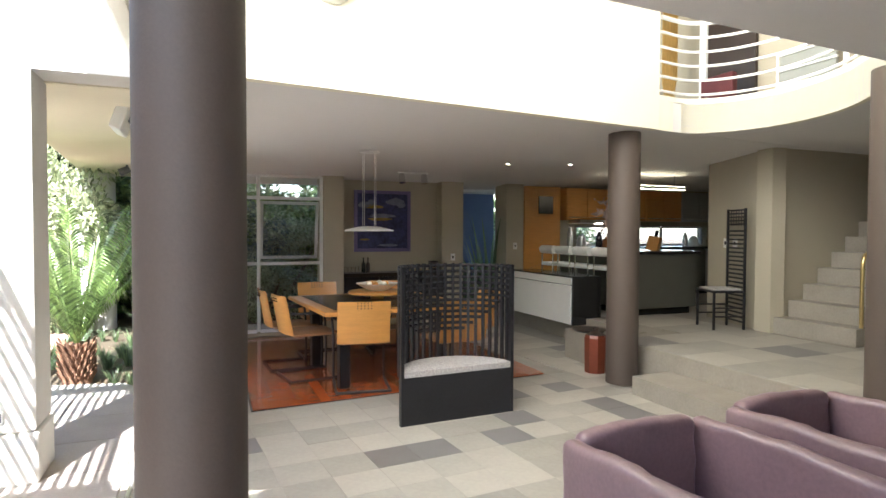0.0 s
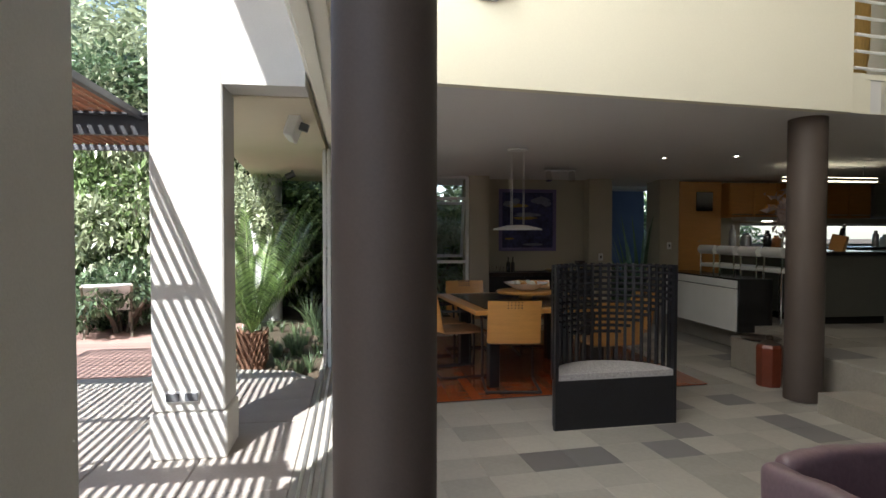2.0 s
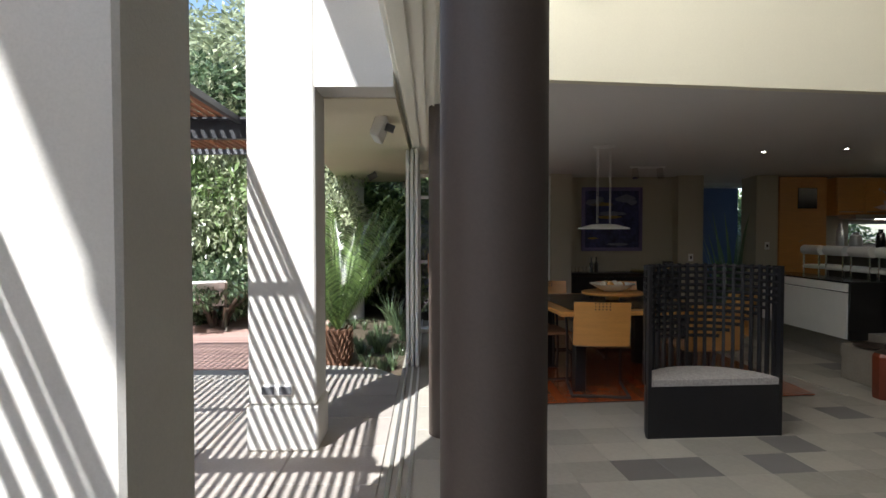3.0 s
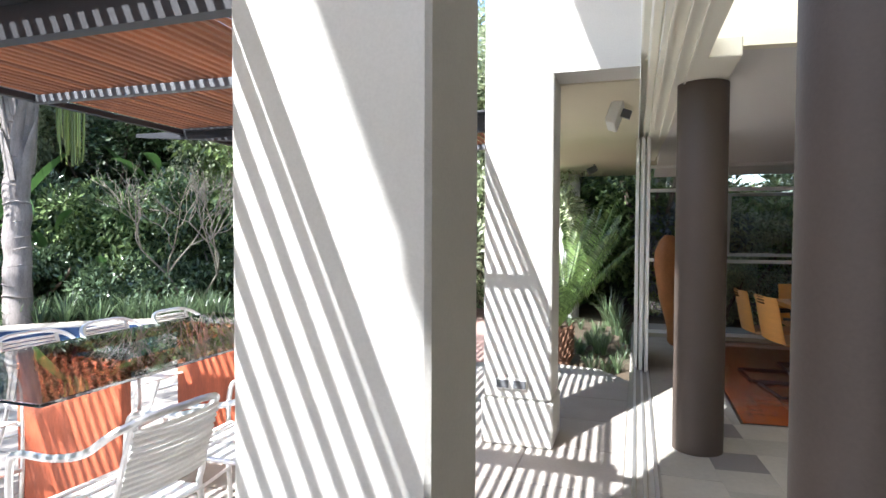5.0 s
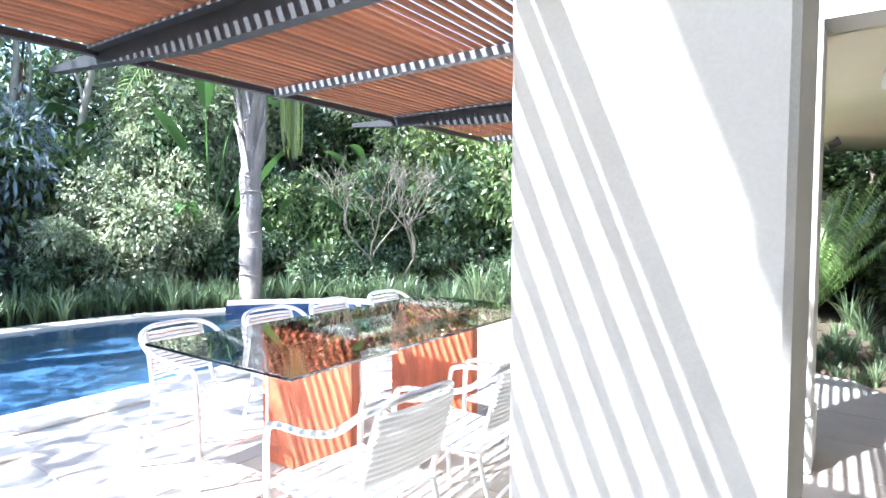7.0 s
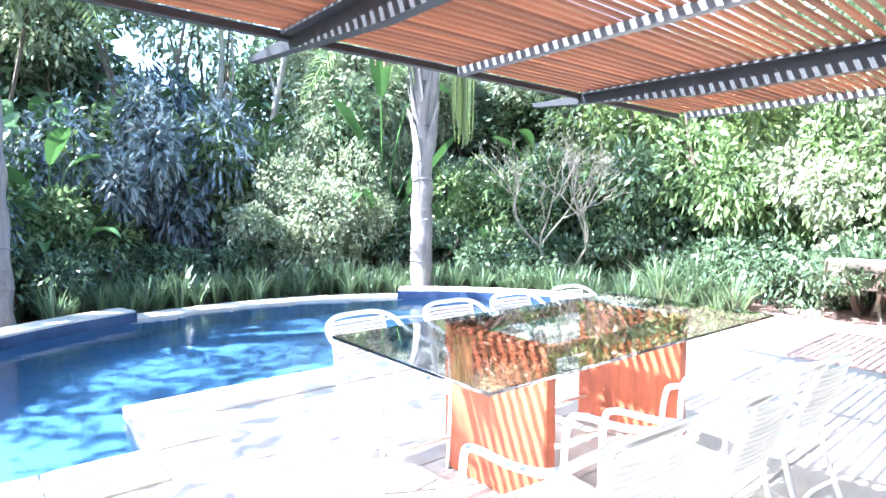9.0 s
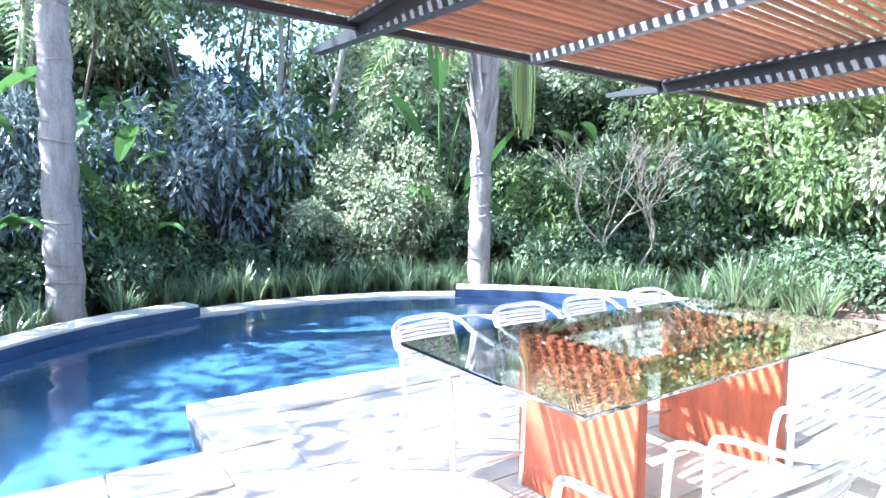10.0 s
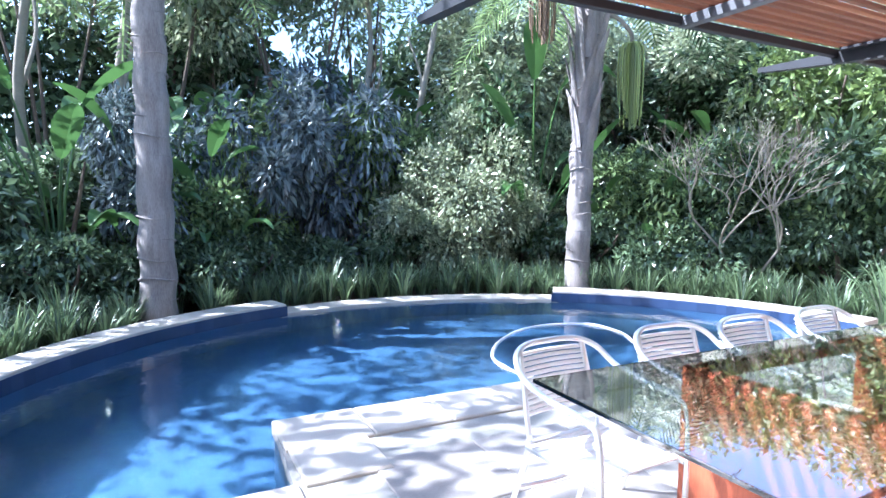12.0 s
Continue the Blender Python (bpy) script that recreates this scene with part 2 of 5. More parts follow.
def smooth_path(pts, closed=False, steps=6):
    """Catmull-Rom through the points."""
    p = [Vector(q) for q in pts]
    n = len(p)
    out = []
    for i in range(n if closed else n - 1):
        g = (lambda k: p[k % n]) if closed else (lambda k: p[min(max(k, 0), n - 1)])
        a, b, c, d = g(i - 1), g(i), g(i + 1), g(i + 2)
        for k in range(steps):
            t = k / steps
            out.append(0.5 * ((2 * b) + (c - a) * t + (2 * a - 5 * b + 4 * c - d) * t * t + (3 * b - a - 3 * c + d) * t ** 3))
    if not closed:
        out.append(p[-1])
    return out


def tube(bm, pts, r, n=8, closed=False, flat=1.0):
    """A tube along a line of points; r may be a number or a function of 0..1."""
    pts = [Vector(p) for p in pts]
    k = len(pts)
    rings = []
    up = Vector((0.13, 0.21, 0.97))
    for i, p in enumerate(pts):
        d = (pts[(i + 1) % k] - pts[i - 1]) if closed else (pts[min(i + 1, k - 1)] - pts[max(i - 1, 0)])
        d.normalize()
        if abs(d.dot(up)) > 0.95:
            up = Vector((0.97, 0.13, 0.21))
        s = d.cross(up).normalized()
        u = s.cross(d).normalized()
        up = u
        rr = r(i / max(1, k - 1)) if callable(r) else r
        rings.append([bm.verts.new(p + s * (rr * math.cos(2 * math.pi * j / n)) + u * (rr * flat * math.sin(2 * math.pi * j / n))) for j in range(n)])
    for i in range(k if closed else k - 1):
        a, b = rings[i], rings[(i + 1) % k]
        for j in range(n):
            bm.faces.new((a[j], a[(j + 1) % n], b[(j + 1) % n], b[j]))
    if not closed:
        bm.faces.new(rings[0][::-1])
        bm.faces.new(rings[-1])
    return bm


def lathe(bm, prof, n=24, at=(0, 0, 0)):
    rings = []
    for r, z in prof:
        rings.append([bm.verts.new((at[0] + r * math.cos(2 * math.pi * j / n), at[1] + r * math.sin(2 * math.pi * j / n), at[2] + z)) for j in range(n)])
    for a, b in zip(rings, rings[1:]):
        for j in range(n):
            bm.faces.new((a[j], a[(j + 1) % n], b[(j + 1) % n], b[j]))
    bm.faces.new(rings[0][::-1])
    bm.faces.new(rings[-1])
    return bm


def prism(bm, poly, z0, z1, lift=None):
    """A slab on a plan outline; lift(x, y) raises both faces."""
    f = lift or (lambda x, y: 0.0)
    a = [bm.verts.new((x, y, z0 + f(x, y))) for x, y in poly]
    b = [bm.verts.new((x, y, z1 + f(x, y))) for x, y in poly]
    n = len(poly)
    fs = [bm.faces.new(a[::-1]), bm.faces.new(b)]
    for i in range(n):
        bm.faces.new((a[i], a[(i + 1) % n], b[(i + 1) % n], b[i]))
    for x in fs:
        x.normal_update()
    bmesh.ops.triangulate(bm, faces=[x for x in fs if len(x.verts) > 4])
    bmesh.ops.recalc_face_normals(bm, faces=bm.faces)
    return bm


def wall_between(bm, a, b, z0, z1, thick, holes=()):
    """A wall whose front face runs from a to b, thickness to its left; holes: (from, to, low, high) along it."""
    a, b = Vector((*a, 0)), Vector((*b, 0))
    d = b - a
    m = Matrix.Translation(a) @ pose(0, 0, 0, 0, 0, math.degrees(math.atan2(d.y, d.x)))
    xs = sorted({0, d.length, *[h[0] for h in holes], *[h[1] for h in holes]})
    for x0, x1 in zip(xs, xs[1:]):
        zs = [z0]
        for h in sorted(holes, key=lambda q: q[2]):
            if h[0] <= x0 + 1e-6 and h[1] >= x1 - 1e-6:
                zs += [h[2], h[3]]
        zs.append(z1)
        for lo, hi in zip(zs[::2], zs[1::2]):
            if hi - lo > 1e-4:
                box(bm, (x0, 0, lo), (x1, thick, hi), m=m)
    return bm


def raw_mesh(name, verts, faces, material):
    me = bpy.data.meshes.new(name)
    me.from_pydata(verts, [], faces)
    me.materials.append(material)
    return me


# ---- plan ----
FACADE = -0.35          # the line of the sliding doors
CEIL = 2.40
SKEW = math.degrees(math.atan(0.085))
POOL_C, POOL_R = (-5.0, 3.2), 4.05
WATER = -0.07


def slope(x, y):
    return -0.037 * (y - 3.84 - 0.114 * x)


def arc(cx, cy, r, a0, a1, n):
    return [(cx + r * math.cos(radians(a0 + (a1 - a0) * i / n)), cy + r * math.sin(radians(a0 + (a1 - a0) * i / n))) for i in range(n + 1)]


_top = math.degrees(math.acos((-5.37 - POOL_C[0]) / POOL_R))
_low = 360 - math.degrees(math.acos((-4.53 - POOL_C[0]) / POOL_R))
POOL = [(-4.53, 1.2), (-5.37, 1.25)] + arc(*POOL_C, POOL_R, _top, _low, 48)

# ground: one sheet with the pool cut out
bm = B()
_outer = [(-120, -120), (120, -120), (120, 120), (-120, 120)]
_rim = [(x, y) for x, y in POOL]
_edges = []
for loop in (_outer, _rim):
    vs = [bm.verts.new((x, y, -0.10)) for x, y in loop]
    _edges += [bm.edges.new((vs[i], vs[(i + 1) % len(vs)])) for i in range(len(vs))]
bmesh.ops.triangle_fill(bm, edges=_edges, use_beauty=True, use_dissolve=False, normal=(0, 0, 1))
setting("ground", bm, M_SOIL, "dark soil and leaf litter under the garden")

# pool basin
bm = B()
_t = [bm.verts.new((x, y, -0.10)) for x, y in POOL]
_b = [bm.verts.new((x, y, -0.95)) for x, y in POOL]
for i in range(len(POOL)):
    j = (i + 1) % len(POOL)
    bm.faces.new((_t[i], _t[j], _b[j], _b[i]))
_f = bm.faces.new(_b)
_f.normal_update()
bmesh.ops.triangulate(bm, faces=[_f])
setting("pool_basin", bm, M_POOLTILE, "blue painted swimming pool basin")

# water
M_WATER = glass("pool_water", (0.60, 0.83, 0.93))
_n, _l = M_WATER.node_tree.nodes, M_WATER.node_tree.links
_n["Principled BSDF"].inputs["IOR"].default_value = 1.33
_w = _n.new("ShaderNodeTexNoise")
_w.inputs["Scale"].default_value, _w.inputs["Detail"].default_value = 5.0, 3
_tc = _n.new("ShaderNodeTexCoord")
_l.new(_tc.outputs["Object"], _w.inputs["Vector"])
_bp = _n.new("ShaderNodeBump")
_bp.inputs["Strength"].default_value, _bp.inputs["Distance"].default_value = 0.25, 0.03
_l.new(_w.outputs["Fac"], _bp.inputs["Height"])
_l.new(_bp.outputs[0], _n["Principled BSDF"].inputs["Normal"])
bm = B()
_f = bm.faces.new([bm.verts.new((x, y, WATER)) for x, y in POOL])
_f.normal_update()
bmesh.ops.triangulate(bm, faces=[_f])
_o = setting("water", bm, M_WATER, "clear blue rippled pool water")
_o.visible_shadow = False

# pavement bed of the terrace, and the indoor floor bed
bm = B()
prism(bm, [(-5.37, 1.25), (-4.53, 1.2), (-4.53, -6), (-0.46, -6), (-0.46, 5.9), (-0.75, 6.3), (-1.6, 6.5), (-3.2, 8.2), (-5.37, 8.2)], -0.30, -0.012)
pavement = setting("pavement", bm, M_GROUT, "pale stone terrace beside the pool")
bm = B()
prism(bm, [(-0.46, -6), (10.2, -6), (10.2, 9.6), (-0.46, 9.6)], -0.30, -0.012)
floor = setting("floor", bm, M_GROUT, "stone tiled living room floor")

# ---- house shell ----
bm = B()
prism(bm, [(-0.17, 3.85), (3.87, 4.31), (10.2, 5.03), (10.2, 9.6), (-0.17, 9.6)], CEIL, CEIL + 0.27, slope)
setting("ceiling_dining", bm, M_CEIL, "pale plaster ceiling over the dining room and kitchen")
BALCONY = [(3.87, 4.30), (4.25, 4.33), (4.52, 4.12), (4.66, 3.75), (4.63, 3.35), (4.47, 2.95), (4.18, 2.58), (3.85, 2.30), (3.65, 2.12)]
BALCONY = [(v.x, v.y) for v in smooth_path([(x, y, 0) for x, y in BALCONY], steps=4)]
bm = B()
prism(bm, BALCONY + [(-0.17, 1.92), (-0.17, -6), (10.2, -6), (10.2, 5.02)], CEIL, CEIL + 0.27)
setting("ceiling_living", bm, M_CEIL, "pale plaster ceiling slab with a curved edge round the void")
bm = B()
prism(bm, [(BALCONY[i][0], BALCONY[i][1]) for i in range(len(BALCONY))] + [(x + 0.06, y + 0.0) for x, y in BALCONY[::-1]], CEIL - 0.004, CEIL + 0.32)
setting("trim_balcony", bm, M_CREAM, "cream curved edge of the balcony", 60)
bm = B()
wall_between(bm, (-0.35, 3.80), (3.87, 4.28), CEIL - 0.003, 5.2, 0.22)
setting("wall_upper_north", bm, M_CREAM, "cream wall over the dining room")
bm = B()
wall_between(bm, (-0.35, 8.35), (1.54, 8.35), 0, CEIL, 0.2, holes=[(0.0, 1.89, 0.04, 2.24)])
wall_between(bm, (1.54, 8.35), (1.83, 8.35), 0, CEIL, 0.5)
wall_between(bm, (1.83, 8.75), (10.2, 8.75), 0, CEIL + 0.1, 0.25, holes=[(2.03, 2.77, 0, 2.26), (4.26, 7.31, 1.20, 1.58)])
wall_between(bm, (3.43, 8.55), (3.80, 8.55), 0, CEIL, 0.2)
wall_between(bm, (4.58, 8.55), (4.90, 8.55), 0, CEIL, 0.2)
setting("wall_north", bm, M_TAUPE, "taupe plaster wall of the dining room and kitchen")
bm = B()
box(bm, (10.2, -6, -0.1), (10.4, 9.6, 5.4))
setting("wall_east", bm, M_WALL)
bm = B()
wall_between(bm, (-0.46, -6.2), (10.4, -6.2), -0.1, 5.4, 0.2)
setting("wall_south", bm, M_WALL)
bm = B()
box(bm, (-0.45, -6, 0), (-0.25, -2.2, 5.2))
setting("wall_west", bm, M_WALL)
# Darker taupe instead of cream: the wall's dimness is put into its colour.
bm = B()
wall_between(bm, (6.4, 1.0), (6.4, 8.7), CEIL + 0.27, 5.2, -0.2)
setting("wall_upper_east", bm, M_TAUPE, "wall behind the upper landing, taupe standing in for dimmer light")
# Unseen roof; its edge steps are placed to shape the shade on both piers.
bm = B()
box(bm, (-1.738, -1.3, 5.2), (10.4, 9.8, 5.4))
box(bm, (-2.357, -2.02, 5.2), (10.4, -1.3, 5.4))
box(bm, (-2.376, -6.2, 5.2), (10.4, -2.02, 5.4))
setting("roof", bm, M_CEIL, "unseen flat concrete roof, edge stepped to shape the shade on the piers")

# beam over the sliding doors
bm = B()
prism(bm, [(-0.31, -2.2), (0.0, -2.2), (-0.07, 3.73), (-0.24, 9.6), (-0.31, 9.6)], CEIL - 0.11, CEIL + 0.08)
box(bm, (-0.12, 3.66, CEIL - 0.108), (0.10, 4.55, CEIL - 0.002), 0.006)
box(bm, (-0.36, -2.2, CEIL - 0.06), (-0.31, 9.6, CEIL + 0.02), 0.008)
box(bm, (-0.40, -2.2, CEIL + 0.03), (-0.31, 9.6, CEIL + 0.085), 0.008)
box(bm, (-0.285, -2.2, CEIL - 0.125), (-0.27, 9.6, CEIL - 0.108))
box(bm, (-0.215, -2.2, CEIL - 0.125), (-0.20, 8.2, CEIL - 0.108))
box(bm, (-0.15, -2.2, CEIL - 0.122), (-0.14, 6.0, CEIL - 0.108))
setting("beam", bm, M_WALL, "white painted beam and door track over the opening")
bm = B()
box(bm, (-0.42, -6, -0.01), (-0.40, 9.6, 0.004))
box(bm, (-0.36, -6, -0.01), (-0.34, 9.6, 0.004))
box(bm, (-0.30, -6, -0.01), (-0.28, 9.6, 0.004))
setting("trim_track", bm, M_ALU, "metal door track set in the floor")


def column(x, y, top, r=0.15):
    bm = B()
    rod(bm, (x, y, 0), (x, y, top), r, n=48)
    t = thing("column", "round dark brown painted concrete column", "column", "columns")
    part("shaft", bm, M_COLUMN, t)


for x, y, top in ((-0.03, 4.25, CEIL - 0.11), (3.71, 4.56, CEIL), (3.73, 2.16, CEIL)):
    column(x, y, top)


column(-0.032, 1.43, CEIL - 0.11, 0.119)


def pier(y, x0, x1, name):
    bm = B()
    box(bm, (x0, y, 0.30), (x1, y + 0.37, 5.2), 0.012)
    box(bm, (x0 - 0.012, y - 0.012, 0.0), (x1 + 0.012, y + 0.382, 0.295), 0.012)
    box(bm, (x1, y + 0.003, 2.35), (-0.405, y + 0.30, 5.2))
    setting(name, bm, M_RENDER, "white rendered outdoor pier with a plinth")


pier(1.345, -1.275, -0.803, "pier_1")
pier(3.92, -1.345, -0.91, "pier_2")
bm = B()
prism(bm, [(-1.345, 4.22), (-0.405, 4.22), (-0.405, 10.9), (-1.80, 10.9), (-1.345, 4.9)], 2.34, 2.60)
setting("ceiling_porch", bm, M_SOFFIT, "yellowish soffit over the covered walk")
bm = B()
rod(bm, (-1.56, 10.55, -0.12), (-1.56, 10.55, 2.34), 0.225, n=32)
setting("post_porch", bm, M_RENDER, "round white post at the end of the covered walk", 40)

# platform and steps
bm = B()
prism(bm, [(3.95, -6), (10.2, -6), (10.2, 9.0), (4.55, 9.0), (4.55, 5.15), (3.95, 5.15)], 0, 0.33)
setting("platform", bm, M_STEP, "raised pale stone platform")
bm = B()
prism(bm, [(3.50, -6), (3.95, -6), (3.95, 4.18), (3.52, 4.18)], 0, 0.165)
setting("step", bm, M_STEP, "low pale stone step")
bm = B()
for i in range(11):
    x = 5.86 + 0.235 * i
    box(bm, (x, 3.75, 0.33), (x + 0.235 if i < 10 else 9.6, 4.655, 0.33 + 0.18 * (i + 1)), 0.004)
setting("stairs", bm, M_STEP, "pale stone stairs to the upper floor")
bm = B()
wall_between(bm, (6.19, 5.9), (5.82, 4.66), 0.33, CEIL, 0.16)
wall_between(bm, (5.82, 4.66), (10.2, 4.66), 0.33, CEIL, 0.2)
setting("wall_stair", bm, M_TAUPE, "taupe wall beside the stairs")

# ---- windows of the north and upper west walls ----
def window(name, label, bars, panes, m=None):
    """A glazed frame: bars and panes are boxes (lo, hi) in the plane of the wall."""
    t = tagged(new(name), label, kind="structure")
    if m is not None:
        t.matrix_basis = m
    for lo, hi in bars:
        b = B()
        box(b, lo, hi, 0.005)
        part("window_frame", b, M_FRAME, t)
    for lo, hi in panes:
        b = B()
        box(b, lo, hi)
        p = part("pane", b, M_GLASS, t)
        p.visible_shadow = False


def grid_window(name, label, xs, zs, y, depth=0.05, w=0.045, m=None):
    bars = [((x - w / 2, y, zs[0]), (x + w / 2, y + depth, zs[-1])) for x in xs]
    for a, b in zip(xs, xs[1:]):
        bars += [((a + w / 2, y + 0.002, z - w / 2), (b - w / 2, y + depth - 0.002, z + w / 2)) for z in zs]
    panes = [((a + w / 2, y + depth / 2 - 0.003, c + w / 2), (b - w / 2, y + depth / 2 + 0.003, d - w / 2)) for a, b in zip(xs, xs[1:]) for c, d in zip(zs, zs[1:])]
    window(name, label, bars, panes, m)


grid_window("window_1", "white framed dining room window with an open top-hung sash", [-0.32, 0.66, 1.52], [0.06, 1.0, 1.91, 2.22], 8.40)
_w1 = bpy.data.objects["window_1"]
_sash = pose(0, 8.44, 1.86, 11)
for lo, hi in (((0.69, 0, -0.82), (0.73, 0.04, 0)), ((1.45, 0, -0.82), (1.49, 0.04, 0)), ((0.73, 0.002, -0.82), (1.45, 0.038, -0.78)), ((0.73, 0.002, -0.04), (1.45, 0.038, 0))):
    bm = B()
    box(bm, lo, hi, 0.004, m=_sash)
    part("open_sash", bm, M_FRAME, _w1)
bm = B()
box(bm, (0.73, 0.017, -0.78), (1.45, 0.022, -0.04), m=_sash)
part("pane", bm, M_GLASS, _w1).visible_shadow = False
grid_window("window_2", "long low kitchen window above the worktop", [6.12, 7.1, 8.1, 9.1], [1.22, 1.56], 8.84)
grid_window("window_3", "white framed upper windows of the living room", [-2.2, -0.5, 1.2, 2.9, 4.6, 6.3, 8.0, 9.6], [CEIL + 0.11, 4.0, 5.18], 0, m=Matrix.Translation((-0.35, 0, 0)) @ pose(0, 0, 0, 0, 0, 90))
# stacked sliding door panels
for i in range(3):
    grid_window("door_%d" % (i + 1), "white framed glass sliding door, pushed aside", [6.27, 7.25], [0.02, 1.1, CEIL - 0.13], 0, 0.035, 0.06, Matrix.Translation((-0.29 - 0.05 * i, 0.05 * i, 0)) @ pose(0, 0, 0, 0, 0, 90))


# ---- pergola ----
PERG_Z = 2.21
pergola = thing("pergola", "steel pergola roofed with red-brown timber slats", "pergola")
for i, y in enumerate((1.83, 2.95, 4.25, 5.76)):
    bm = B()
    if y in (1.83, 4.25):
        # deep tapered cantilever beams
        prism(bm, [(-4.50, 0.075), (-4.50, 0.045), (-3.1, -0.055), (-1.34, -0.055), (-1.34, 0.075)], -0.03, 0.03)
        bmesh.ops.transform(bm, matrix=Matrix.Translation((0, y, PERG_Z - 0.09)) @ pose(0, 0, 0, 90), verts=bm.verts)
        # Wider top plate, added to keep the sun off the beam's side faces.
        box(bm, (-3.96, y - 0.085, PERG_Z - 0.022), (-1.36, y + 0.085, PERG_Z - 0.008))
        part("beam", bm, M_STEELDARK, pergola, "dark tapered steel beam")
    else:
        box(bm, (-3.98, y - 0.025, PERG_Z - 0.055), (-1.45, y + 0.025, PERG_Z - 0.005), 0.004)
        part("joist", bm, M_GALV, pergola, "grey steel channel")
# Slats and rails run on unseen below y 0, added to shade the terrace.
LAY = pose(0, 0, 0, 0, 0, 2.0)          # slats and rails lie slightly turned to the house
for x, w in ((-3.87, 0.02), (-1.337, 0.019)):
    bm = B()
    box(bm, (x - w, -3.0, PERG_Z - 0.045), (x + w, 5.90, PERG_Z - 0.002), 0.004, m=LAY)
    part("edge_rail", bm, M_STEELDARK, pergola)
for y0, y1 in ((1.771, 1.80),):
    bm = B()
    box(bm, (-1.40, y0, PERG_Z - 0.14), (-1.20, y1, PERG_Z - 0.03), 0.006)
    part("bracket", bm, M_STEELDARK, pergola)
bm = B()
box(bm, (-0.015, -4.4, 0.0), (0.015, 4.4, 0.022), 0.003)
_slat = part("slat", bm, M_SLAT, pergola, smooth=None)
_slat.matrix_basis = LAY @ Matrix.Translation((-3.83, 1.47, PERG_Z))
for k in range(1, 38):
    share("slat", _slat.data, pergola, LAY @ Matrix.Translation((-3.83 + 0.0657 * k, 1.47, PERG_Z)))

# ---- terrace table and chairs ----
table = thing("terrace_table", "large tinted glass table on two red timber pedestals", "table", m=pose(-2.95, 2.85, 0, 0, 0, 0))
bm = B()
box(bm, (-0.52, -1.08, 0.735), (0.52, 1.08, 0.75), 0.003)
part("tabletop", bm, M_GLASS_TOP, table, "grey tinted reflecting glass top").visible_shadow = False
for y in (-0.48, 0.61):
    bm = B()
    box(bm, (-0.44, y, 0), (0.24, y + 0.07, 0.733), 0.008)
    part("pedestal", bm, M_JARRAH, table, "red timber slab pedestal")
for x in (-0.44, 0.19):
    bm = B()
    box(bm, (x, -0.405, 0.675), (x + 0.05, 0.605, 0.731), 0.006)
    part("rail", bm, M_JARRAH, table)


def garden_chair():
    t = thing("garden_chair", "white aluminium tube garden armchair with slatted seat", "chair", "chairs round the terrace table")
    bm = B()
    arch = [(0.225, 0.23, 0), (0.23, 0.245, 0.33), (0.235, 0.235, 0.585), (0.24, 0.18, 0.645), (0.245, 0.0, 0.66), (0.25, -0.16, 0.70), (0.225, -0.255, 0.765), (0.14, -0.305, 0.80)]
    pts = arch + [(0, -0.315, 0.805)] + [(-x, y, z) for x, y, z in arch[::-1]]
    tube(bm, smooth_path(pts, steps=5), 0.0135)
    part("arm_frame", bm, M_ALU, t, "bright bent aluminium tube")
    for s in (-1, 1):
        bm = B()
        tube(bm, smooth_path([(s * 0.215, -0.33, 0), (s * 0.20, -0.20, 0.38), (s * 0.19, -0.22, 0.52), (s * 0.175, -0.295, 0.79)]), 0.012)
        part("leg", bm, M_ALU, t)
        bm = B()
        tube(bm, [(s * 0.205, -0.20, 0.40), (s * 0.225, 0.235, 0.415)], 0.011)
        part("seat_rail", bm, M_ALU, t)
    for i in range(13):
        bm = B()
        y = -0.195 + i * 0.0335
        z = 0.416 + 0.0008 * i - 0.012 * math.sin(i / 12 * math.pi)
        box(bm, (-0.215, y - 0.0145, z), (0.215, y + 0.0145, z + 0.007), 0.002)
        part("seat_slat", bm, M_STRAP, t)
    for i in range(12):
        bm = B()
        z = 0.525 + i * 0.0215
        y = -0.226 - 0.0068 * i
        tube(bm, [(-0.185, y, z), (-0.09, y - 0.016, z), (0, y - 0.021, z), (0.09, y - 0.016, z), (0.185, y, z)], 0.0092, 6)
        part("back_slat", bm, M_STRAP, t)
    for y, z in ((0.24, 0.17), (-0.265, 0.20)):
        bm = B()
        tube(bm, smooth_path([(-0.22, y, z), (0, y * 0.9, z), (0.22, y, z)]), 0.009)
        part("stretcher", bm, M_ALU, t)
    return t


_gc = garden_chair()
_gc.matrix_basis = pose(-2.17, 1.86, 0, 0, 0, 86) @ Matrix.Scale(0.97, 4)
for x, y, a in ((-2.15, 2.52, 92), (-2.17, 3.12, 90), (-3.56, 2.14, -86), (-3.56, 2.76, -92), (-3.54, 3.28, -90), (-3.53, 3.86, -88)):
    copy_thing(_gc, pose(x, y, 0, 0, 0, a) @ Matrix.Scale(0.97, 4))

# ---- living room: lattice chair ----
lattice = thing("lattice_chair", "black lacquered curved lattice-back chair with speckled seat", "chair", m=pose(1.80, 4.12, 0, 0, 0, 3))
bm = B()
poly = [(-0.47, -0.02)] + arc(0, 0, 0.47, 180, 0, 18)[0:] + [(0.47, -0.02)]
prism(bm, [(x, y * 0.85) for x, y in poly], 0, 0.36)
part("base", bm, M_BLACKWOOD, lattice)
bm = B()
prism(bm, [(x * 0.97, y * 0.82) for x, y in poly], 0.36, 0.405)
part("seat_cushion", bm, M_FABRIC, lattice, "speckled grey seat cushion")


def on_back(a, z):
    return Vector((0.47 * math.cos(radians(a)), 0.40 * math.sin(radians(a)), z))


